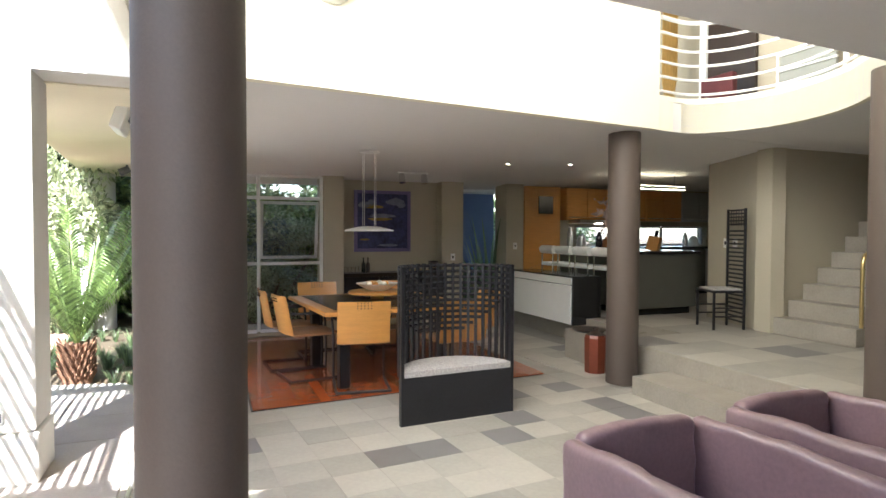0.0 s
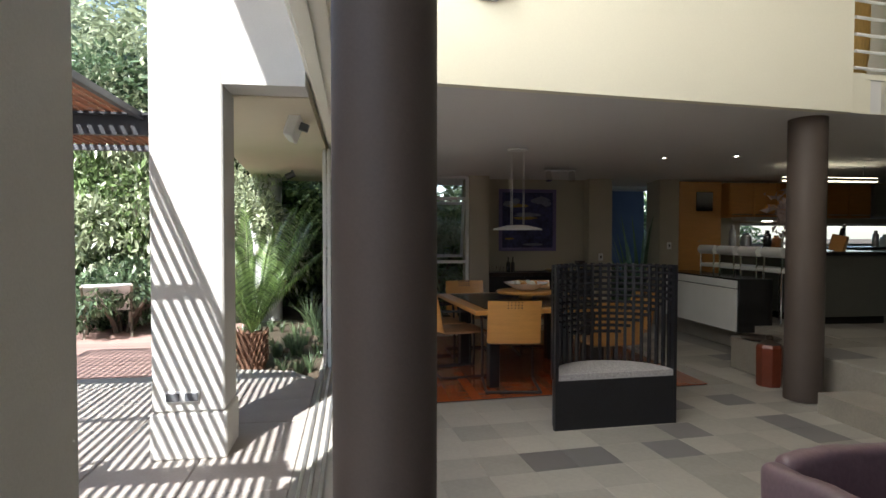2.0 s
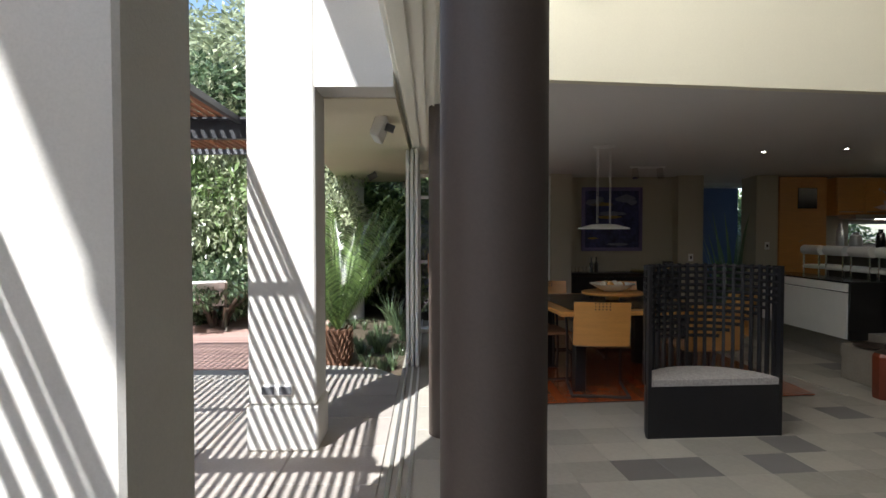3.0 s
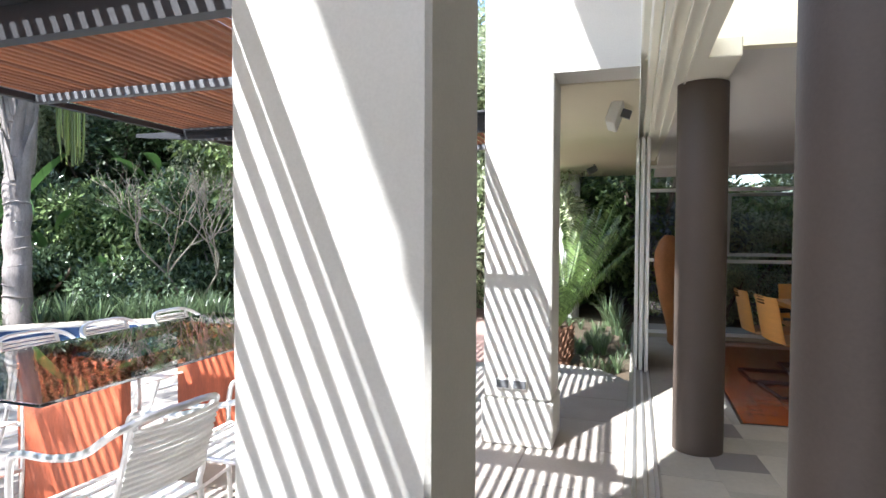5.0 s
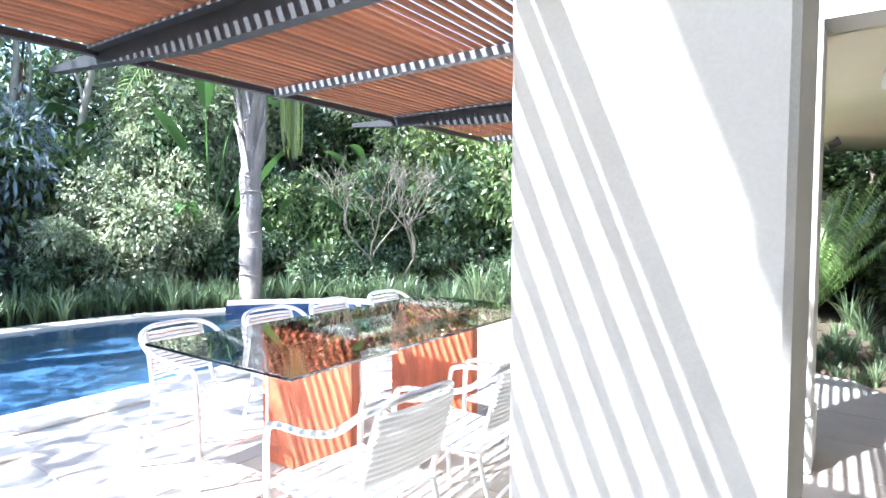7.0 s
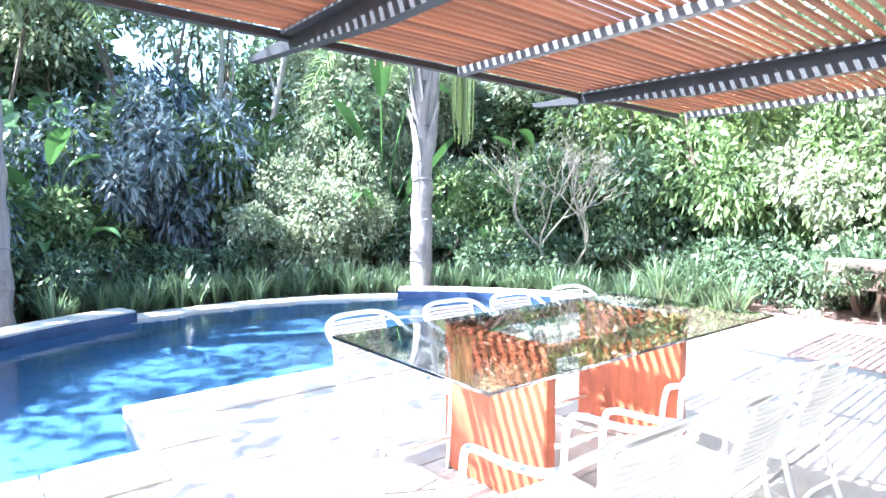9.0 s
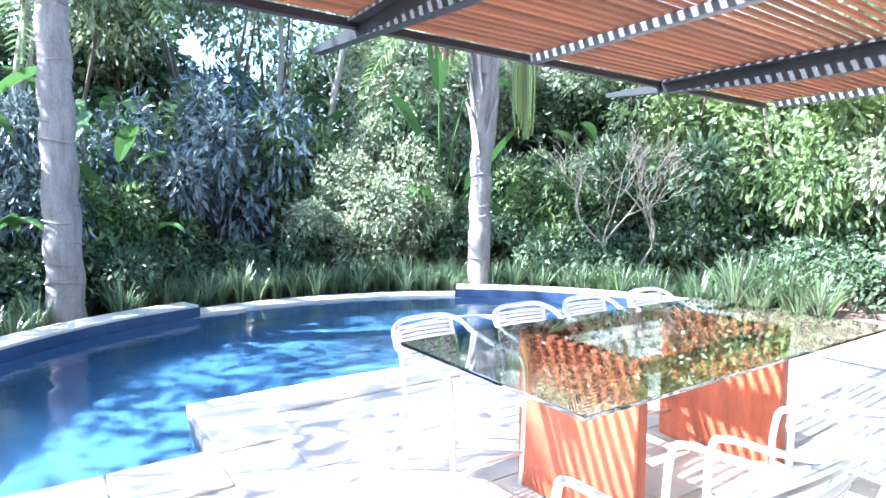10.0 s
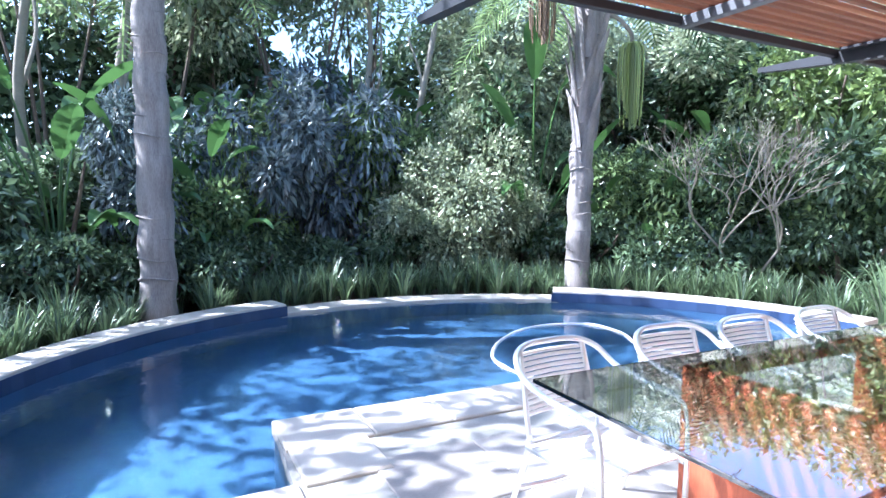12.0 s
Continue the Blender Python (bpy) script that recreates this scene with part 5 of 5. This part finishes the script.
part("lamp", bm, M_DOWN, hood, "lit hood lamp")
for i, (x, y, h, r, m) in enumerate(((5.75, 8.45, 0.34, 0.05, M_STEEL), (5.95, 8.4, 0.22, 0.08, M_STEEL), (6.35, 8.45, 0.26, 0.06, M_BLACK), (6.55, 8.5, 0.18, 0.07, M_CLAY), (6.9, 8.45, 0.3, 0.045, M_BLACK), (8.3, 8.45, 0.26, 0.05, M_STEEL), (8.55, 8.5, 0.2, 0.09, M_WHITE))):
    bm = B()
    lathe(bm, [(r, 0), (r * 1.05, h * 0.3), (r * 0.9, h * 0.75), (r * 0.5, h * 0.85), (r * 0.55, h)], 16)
    t = thing("canister", "small kitchen canister on the worktop", "canister", "worktop clutter", pose(x, y, 1.20))
    part("body", bm, m, t)
kb = thing("knife_block", "wooden knife block with dark handles", "knife block", m=pose(5.72, 6.42, 1.20, 0, 0, 30))
bm = B()
box(bm, (-0.05, -0.08, 0), (0.05, 0.08, 0.2), 0.006, m=pose(0, 0, 0, 12))
part("block", bm, M_ORANGE, kb)
for i in range(4):
    bm = B()
    box(bm, (-0.04 + 0.022 * i, -0.02, 0.19), (-0.027 + 0.022 * i, 0.01, 0.29), 0.003, m=pose(0, 0, 0, 12))
    part("handle", bm, M_BLACK, kb)
tp = thing("kitchen_tap", "chrome swan-neck kitchen tap on the island", "tap", m=pose(5.55, 6.75, 1.2))
bm = B()
tube(bm, smooth_path([(0, 0, 0), (0, 0, 0.2), (0, -0.05, 0.28), (0, -0.14, 0.26), (0, -0.16, 0.2)]), 0.012)
part("spout", bm, M_CHROME, tp)
fl = thing("flower_vase", "glass vase with pale dried flowers on the island", "vase", m=pose(5.10, 6.50, 1.20))
bm = B()
lathe(bm, [(0.05, 0), (0.06, 0.1), (0.045, 0.22), (0.055, 0.25)], 16)
part("vase", bm, M_GLASS, fl)
flm = raw_mesh("flowers", *[x.tolist() for x in (lambda n: (lambda c: (np.concatenate([c + RNG.normal(size=(n, 3)) * 0.03 for _ in range(3)]), np.stack([np.arange(n), np.arange(n) + n, np.arange(n) + 2 * n], 1)))(RNG.normal(size=(n, 3)) * (0.09, 0.09, 0.12) + (0, 0, 0.48)))(260)], mat("dried_flower", (0.42, 0.33, 0.30), 0.8, vary=0.3))
_f = new("flowers", flm)
_f.parent = fl
_f["label"] = "pale pinkish dried flowers"
_f["kind"] = "stuff"
for i in range(4):
    t = thing("bar_stool", "steel bar stool with a white roll backrest", "stool", "bar stools", pose(4.93 - 0.01 * i, 6.35 + 0.42 * i, 0.33))
    bm = B()
    tube(bm, [(-0.10, -0.17, 0.86), (-0.10, 0.17, 0.86)], 0.062, 18)
    part("backrest", bm, M_WHITE, t, "white upholstered roll")
    for s in (-1, 1):
        bm = B()
        tube(bm, smooth_path([(-0.12, s * 0.15, 0), (-0.12, s * 0.15, 0.6), (-0.12, s * 0.15, 0.80)]), 0.012)
        part("leg", bm, M_CHROME, t)
        bm = B()
        tube(bm, [(0.2, s * 0.15, 0), (0.2, s * 0.15, 0.62)], 0.012)
        part("leg", bm, M_CHROME, t)
    bm = B()
    box(bm, (-0.13, -0.17, 0.62), (0.22, 0.17, 0.67), 0.015, seg=2)
    part("seat", bm, M_WHITE, t)
lt = thing("linear_light", "suspended linear kitchen light, switched on", "lamp", m=pose(6.0, 6.9, 0, 0, 0, 0))
bm = B()
box(bm, (-0.65, -0.03, 2.10), (0.75, 0.03, 2.14), 0.004)
part("housing", bm, M_STEEL, lt)
bm = B()
box(bm, (-0.63, -0.025, 2.092), (0.73, 0.025, 2.10))
part("tube", bm, M_STRIP, lt, "lit warm tube")
bm = B()
box(bm, (-0.63, -0.02, 2.14), (0.73, 0.02, 2.146))
part("uplight", bm, M_STRIP, lt, "lit warm tube")
for x in (-0.45, -0.2, 0.55):
    bm = B()
    rod(bm, (x, 0, 2.13), (x, 0, 2.30), 0.006, n=6)
    part("hanger", bm, M_STEEL, lt)
for x, y in ((4.35, 6.4), (3.55, 6.6), (5.0, 6.0)):
    t = thing("downlight", "small round recessed ceiling downlight", "lamp", "ceiling downlights", pose(x, y, CEIL + slope(x, y)))
    bm = B()
    lathe(bm, [(0.045, -0.004), (0.045, 0.002), (0.03, 0.002), (0.03, -0.003)], 20)
    part("ring", bm, M_CHROME, t)
    bm = B()
    lathe(bm, [(0.017, -0.006), (0.017, -0.001)], 16)
    part("bulb", bm, M_DOWN, t)
tr = thing("spot_track", "pair of chrome ceiling spotlights in the dining room", "lamp", m=pose(2.62, 7.6, CEIL + slope(0, 7.6)))
bm = B()
box(bm, (-0.22, -0.02, -0.025), (0.22, 0.02, 0.002), 0.003)
part("rail", bm, M_WHITE, tr)
for x in (-0.16, 0.16):
    bm = B()
    rod(bm, (x, 0, -0.03), (x, -0.03, -0.15), 0.038, 0.045, 16)
    part("head", bm, M_CHROME, tr)
for nm, x, y, z, a in (("light_switch", 3.62, 8.545, 1.05, 0), ("light_switch", 4.74, 8.545, 1.22, 0)):
    t = thing(nm, "small white wall light switch", "switch", "light switches", pose(x, y, z, 0, 0, a))
    bm = B()
    box(bm, (-0.035, -0.008, -0.055), (0.035, 0.004, 0.055), 0.003)
    part("plate", bm, M_WHITE, t)
    bm = B()
    box(bm, (-0.012, -0.013, -0.02), (0.012, -0.006, 0.02), 0.002)
    part("rocker", bm, M_BLACK, t)
_d = Vector((5.82 - 6.19, 4.66 - 5.9, 0)).normalized()
for k in (0.62, 0.42):
    p = Vector((6.19, 5.9, 0)) + _d * k
    t = thing("light_switch", "small white wall light switch", "switch", "light switches", pose(p.x - 0.004, p.y, 1.32, 0, 0, -76 - 28))
    bm = B()
    box(bm, (-0.04, -0.008, -0.06), (0.04, 0.004, 0.06), 0.003)
    part("plate", bm, M_WHITE, t)
    bm = B()
    box(bm, (-0.014, -0.013, -0.022), (0.014, -0.006, 0.022), 0.002)
    part("rocker", bm, M_BLACK, t)

# outside the north door: a blue painted yard wall
bm = B()
wall_between(bm, (3.3, 10.1), (5.05, 9.95), -0.1, 3.0, 0.2)
setting("wall_yard", bm, M_BLUEWALL, "blue painted yard wall outside the door")
bm = B()
box(bm, (4.15, 9.5, 2.16), (5.2, 9.94, 2.34))
setting("trim_yard", bm, M_FRAME, "pale beam over the yard wall")

# stairs and balcony rails
sr = thing("stair_rail", "pale metal handrail beside the stairs", "handrail", m=pose(0, 0, 0))
bm = B()
tube(bm, smooth_path([(5.98, 3.78, 0.33), (5.98, 3.78, 1.0), (6.0, 3.78, 1.2), (6.1, 3.78, 1.28), (6.6, 3.78, 1.6), (8.6, 3.78, 2.87)]), 0.02)
part("rail", bm, M_BRASS, sr)
rail = thing("balcony_rail", "white curved horizontal tube railing of the balcony", "railing")
for k in range(6):
    bm = B()
    tube(bm, [(x + 0.03, y, CEIL + 0.36 + 0.135 * k) for x, y in BALCONY], 0.013 if k < 5 else 0.02, 8)
    part("rail", bm, M_WHITE, rail)
for i in (19, 23, 29):
    bm = B()
    rod(bm, (BALCONY[i][0] + 0.05, BALCONY[i][1], CEIL + 0.27), (BALCONY[i][0] + 0.05, BALCONY[i][1], CEIL + 1.05), 0.02, n=10)
    part("post", bm, M_WHITE, rail)
cu = thing("curtain", "gold pleated curtain tied in a narrow fall", "curtain")
bm = B()
_pts = []
for zz in np.linspace(CEIL + 0.28, 5.1, 12):
    wv = 0.13 * (1 - 0.45 * math.exp(-((zz - 3.3) / 0.12) ** 2))
    _pts.append([(5.9, 6.34 + wv * (2 * i / 24 - 1), zz) for i in range(25)])
g = [[bm.verts.new((x + 0.03 * math.sin(i * 1.6), y, z)) for i, (x, y, z) in enumerate(r)] for r in _pts]
for a, b in zip(g, g[1:]):
    for i in range(24):
        bm.faces.new((a[i], a[i + 1], b[i + 1], b[i]))
bmesh.ops.solidify(bm, geom=bm.faces[:], thickness=0.01)
part("cloth", bm, M_GOLD, cu, smooth=80)
dd = thing("dark_door", "dark timber upper floor doorway screen", "door")
bm = B()
box(bm, (6.34, 5.35, CEIL + 0.27), (6.39, 6.1, 4.9), 0.004)
part("leaf", bm, M_DARK, dd)
bm = B()
box(bm, (6.31, 6.1, CEIL + 0.27), (6.40, 6.22, 4.9), 0.004)
part("jamb", bm, M_WHITE, dd)
rd = thing("upper_chair", "dark red chair seen through the railing", "chair", m=pose(5.75, 5.55, CEIL + 0.27))
bm = B()
box(bm, (-0.25, -0.25, 0.12), (0.25, 0.25, 0.40), 0.05, seg=2)
part("seat", bm, M_DARK, rd)
bm = B()
box(bm, (0.15, -0.25, 0.40), (0.26, 0.25, 0.75), 0.04, seg=2)
part("backrest", bm, M_MAROON, rd)
for sx in (-1, 1):
    for sy in (-1, 1):
        bm = B()
        rod(bm, (sx * 0.2, sy * 0.2, 0), (sx * 0.2, sy * 0.2, 0.13), 0.02, n=8)
        part("leg", bm, M_DARK, rd)
pn = thing("upper_screen", "grey-green framed screen on the upper landing", "screen")
bm = B()
box(bm, (6.26, 4.28, CEIL + 0.27), (6.30, 4.95, 3.52), 0.004)
part("panel", bm, M_PANELGREY, pn)
for z in (3.16, 3.34, 3.52):
    bm = B()
    tube(bm, [(6.24, 4.25, z), (6.24, 4.97, z)], 0.014)
    part("rail", bm, M_WHITE, pn)
bm = B()
tube(bm, [(6.24, 4.96, CEIL + 0.27), (6.24, 4.96, 3.53)], 0.014)
part("post", bm, M_WHITE, pn)
# Dark furniture on the landing, built up from soft blocks on a stand.
hb = thing("hung_clothes", "dark furniture on the upper landing, built as soft blocks on a low stand", "clothes", m=pose(6.1, 4.02, CEIL + 0.27))
bm = B()
box(bm, (-0.15, -0.30, 0.0), (0.12, 0.24, 0.08), 0.01)
part("stand", bm, M_DARK, hb)
for k, (y, z, m) in enumerate(((-0.2, 0.28, M_DARK), (0.0, 0.34, M_BLACKWOOD), (0.15, 0.30, M_BLUEWALL), (0.02, 0.18, M_GOLD))):
    part("soft_block", soft_pad((-0.12, y - 0.11, 0.06), (0.10, y + 0.11, 0.10 + z), 0.04, 11 + k, 0.03), m, hb, smooth=75)
up = thing("wall_uplight", "half-round wall uplighter, switched on", "lamp", m=pose(0.78, 3.935, 2.96, 0, 0, 6.5))
bm = B()
lathe(bm, [(0.06, 0), (0.15, 0.07), (0.16, 0.10), (0.145, 0.10), (0.05, 0.02)], 24)
part("dish", bm, M_STEEL, up)
bm = B()
lathe(bm, [(0.05, 0.06), (0.05, 0.075)], 16)
part("bulb", bm, glow("uplight_glow", (1.0, 0.82, 0.5), 60.0), up)

# outdoors fixtures
so = thing("power_socket", "white double weatherproof socket on the pier", "socket", m=pose(-1.16, 3.92, 0.40))
bm = B()
box(bm, (-0.10, -0.02, -0.035), (0.10, 0.004, 0.035), 0.006)
part("box", bm, M_WHITE, so)
for x in (-0.055, 0.055):
    bm = B()
    box(bm, (x - 0.04, -0.027, -0.025), (x + 0.04, -0.018, 0.025), 0.003)
    part("cover", bm, M_GALV, so)
fd = thing("floodlight", "white wall floodlight under the beam", "lamp", m=pose(-0.56, 5.0, 2.30, 0, 20, 0))
bm = B()
box(bm, (-0.05, -0.20, -0.13), (0.03, 0.20, 0.13), 0.01)
part("housing", bm, M_WHITE, fd)
bm = B()
box(bm, (-0.056, -0.17, -0.10), (-0.049, 0.17, 0.10), 0.002)
part("lens", bm, M_STEEL, fd)
bm = B()
box(bm, (0.02, -0.03, -0.03), (0.10, 0.03, 0.03))
part("arm", bm, M_GALV, fd)
ss = thing("soffit_spot", "small grey spotlight under the soffit", "lamp", m=pose(-1.0, 9.0, 2.34))
bm = B()
rod(bm, (0, 0, 0), (0, 0, -0.05), 0.015, n=8)
part("stem", bm, M_GALV, ss)
bm = B()
rod(bm, (0.03, 0, -0.05), (-0.09, -0.02, -0.11), 0.045, 0.05, 14)
part("head", bm, M_GALV, ss)

# sun lounger on the deck
sl = thing("sun_lounger", "pale timber sun lounger with raised back", "lounger", m=pose(-3.55, 9.0, -0.01, 0, 0, 20))
for s in (-1, 1):
    for a, b in (((s * 0.3, -0.7, 0.35), (s * 0.3, 0.75, 0.33)), ((s * 0.28, -0.55, 0.0), (s * 0.28, -0.1, 0.36)), ((s * 0.26, -0.1, 0.0), (s * 0.26, -0.55, 0.36)), ((s * 0.28, 0.7, 0), (s * 0.28, 0.35, 0.34)), ((s * 0.28, -0.3, 0.36), (s * 0.28, -1.0, 0.75))):
        bm = B()
        tube(bm, [a, b], 0.018, 6)
        part("frame_bar", bm, M_TWIG, sl)
bm = B()
box(bm, (-0.29, -0.32, 0.35), (0.29, 0.75, 0.39), 0.015)
part("mattress", bm, M_STRAP, sl)
bm = B()
box(bm, (-0.29, -0.78, -0.02), (0.29, 0.0, 0.02), 0.015, m=Matrix.Translation((0, -0.3, 0.38)) @ pose(0, 0, 0, -29))
part("back_pad", bm, M_STRAP, sl)

hose = thing("pool_hose", "pale ribbed pool cleaner hose floating in a loop", "hose")
bm = B()
tube(bm, smooth_path([(-5.5, 3.3, WATER), (-5.80, 3.23, WATER + 0.005), (-6.22, 3.28, WATER + 0.005), (-6.68, 3.62, WATER + 0.005), (-7.02, 4.10, WATER + 0.005), (-7.1, 4.52, WATER + 0.005), (-6.95, 4.95, WATER + 0.005), (-6.5, 5.0, WATER + 0.005), (-6.0, 4.8, WATER), (-5.5, 4.95, WATER)], steps=8), lambda u: 0.017 + 0.002 * math.sin(u * 500), 8)
part("hose", bm, M_STRAP, hose)


# ---- pieces of floors and pavements ----
def tile_mesh(name, w, d, h, material, bevel=0.004):
    bm = B()
    v = [[(-w / 2, -d / 2), (w / 2, -d / 2), (w / 2, d / 2), (-w / 2, d / 2)], [(-w / 2 + bevel, -d / 2 + bevel), (w / 2 - bevel, -d / 2 + bevel), (w / 2 - bevel, d / 2 - bevel), (-w / 2 + bevel, d / 2 - bevel)]]
    a = [bm.verts.new((x, y, -h)) for x, y in v[0]]
    b = [bm.verts.new((x, y, -bevel)) for x, y in v[0]]
    c = [bm.verts.new((x, y, 0)) for x, y in v[1]]
    for p, q in ((a, b), (b, c)):
        for i in range(4):
            bm.faces.new((p[i], p[(i + 1) % 4], q[(i + 1) % 4], q[i]))
    bm.faces.new(c)
    me = bpy.data.meshes.new(name)
    bm.to_mesh(me)
    bm.free()
    me.materials.append(material)
    return me


# indoor stone tiles, laid skewed to the doors
_rnd = random.Random(3)
_light = tile_mesh("tile", 0.2925, 0.2925, 0.012, M_STONE, 0.001)
_dark = tile_mesh("tile", 0.2925, 0.2925, 0.012, M_STONE_D, 0.001)
_rot = pose(0, 0, 0, 0, 0, SKEW)
DARK_TILES = {(4, 11), (5, 11), (7, 11), (8, 12), (1, 13), (11, 11), (11, 12), (9, 14)}
_rest = B()
for i in range(-4, 18):
    for j in range(-10, 29):
        p = _rot @ Vector((0.2245 + i * 0.2935, 0.2415 + j * 0.2935, 0))
        if not (0.09 < p.x < 4.25 and -2.4 < p.y < 8.2) or (p.x > 3.68 and p.y < 4.9):
            continue
        if 0.32 - 0.15 < p.x < 3.19 + 0.14 and p.y > 4.78 + 0.085 * p.x:
            continue
        if p.y < 1.4:
            box(_rest, (-0.146, -0.146, -0.012), (0.146, 0.146, 0.0), m=Matrix.Translation(p) @ _rot)
            continue
        dark = (i, j) in DARK_TILES or (j < 11 or j > 13) and _rnd.random() < 0.07
        share("tile", _dark if dark else _light, floor, Matrix.Translation((p.x, p.y, _rnd.uniform(-0.0006, 0.0006))) @ _rot)
part("tile_field", _rest, M_STONE, floor, smooth=None)["kind"] = "stuff"
# edging strips by the door track and round the wood inset
for k in range(16):
    y = -2.4 + 0.56 * k
    if y < 8.2:
        bm = B()
        box(bm, (-0.265, y, -0.012), (0.10, y + 0.553, -0.0025), 0.002)
        part("edge_tile", bm, M_STONE, floor, smooth=None)

# platform tiles
_plat = bpy.data.objects["platform"]
_pl = tile_mesh("tile", 0.4485, 0.4485, 0.006, M_STONE, 0.0012)
_pd = tile_mesh("tile", 0.4485, 0.4485, 0.006, M_STONE_D, 0.0012)
for i in range(7):
    for j in range(14):
        p = Vector((4.19 + i * 0.45, 1.6 + j * 0.45, 0.336))
        if p.y > 5.0 and p.x < 4.75 or (p.x > 5.8 and p.y > 3.7):
            continue
        share("tile", _pd if _rnd.random() < 0.1 else _pl, _plat, Matrix.Translation(p))

# terrace pavers
_pv = tile_mesh("paver", 0.592, 0.592, 0.012, M_PAVER, 0.004)
for i in range(8):
    for j in range(18):
        x, y = -0.76 - 0.6 * i, -2.3 + 0.6 * j
        if y > 5.9 or x < -4.95 or (x < -4.2 and y < 1.5):
            continue
        share("paver", _pv, pavement, pose(x, y, _rnd.uniform(-0.002, 0.0)))

# timber deck at the far side of the terrace
deck = setting("deck", prism(B(), [(-5.3, 6.22), (-1.75, 6.22), (-1.75, 10.4), (-5.3, 10.4)], -0.30, -0.03), M_SOIL, "timber pool deck")
_bd = tile_mesh("board", 3.55, 0.092, 0.03, M_DECK, 0.003)
for j in range(43):
    share("board", _bd, deck, pose(-3.525, 6.27 + 0.097 * j, 0.004))

# coping stones round the pool
_cs = tile_mesh("coping_stone", 0.44, 0.50, 0.09, M_COPING, 0.010)
_basin = bpy.data.objects["pool_basin"]
for k in range(15):
    y = 1.49 + 0.505 * k
    if y < 7.4:
        share("coping_stone", _cs, _basin, pose(-5.17, y, 0.012))
for k in range(5):
    share("coping_stone", _cs, _basin, pose(-4.33, 0.97 - 0.505 * k, 0.012))
share("coping_stone", _cs, _basin, pose(-4.78, 1.47, 0.0125, 0, 0, 90))
_band = tile_mesh("waterline_tile", 0.15, 0.02, 0.14, M_POOLBAND, 0.002)
_steps = 62
for k in range(_steps):
    a = _top + (_low - _top) * (k + 0.5) / _steps
    low = 146 < a < 197
    z = -0.035 if low else 0.075
    ca, sa = math.cos(radians(a)), math.sin(radians(a))
    r = POOL_R + 0.15
    share("coping_stone", _cs_arc if k else (_cs_arc := tile_mesh("coping_stone", 0.36, 0.268, 0.13, M_COPING, 0.010)), _basin, Matrix.Translation((POOL_C[0] + r * ca, POOL_C[1] + r * sa, z)) @ pose(0, 0, 0, 0, 0, a))
_steps = 112
for k in range(_steps):
    a = _top + (_low - _top) * (k + 0.5) / _steps
    if 146 < a < 197:
        continue
    r = POOL_R - 0.022
    share("waterline_tile", _band, _basin, Matrix.Translation((POOL_C[0] + r * math.cos(radians(a)), POOL_C[1] + r * math.sin(radians(a)), 0.045)) @ pose(0, 0, 0, 0, 0, a + 90))

# boards of the timber inset
for k in range(31):
    x = 0.335 + 0.0925 * k
    y0 = 4.905 + 0.0836 * (x - 0.32)
    bm = B()
    prism(bm, [(x, y0), (x + 0.091, y0 + 0.0076), (x + 0.091, 8.28), (x, 8.28)], -0.0038, 0.001)
    part("board", bm, M_MERBAU, wood, smooth=None)
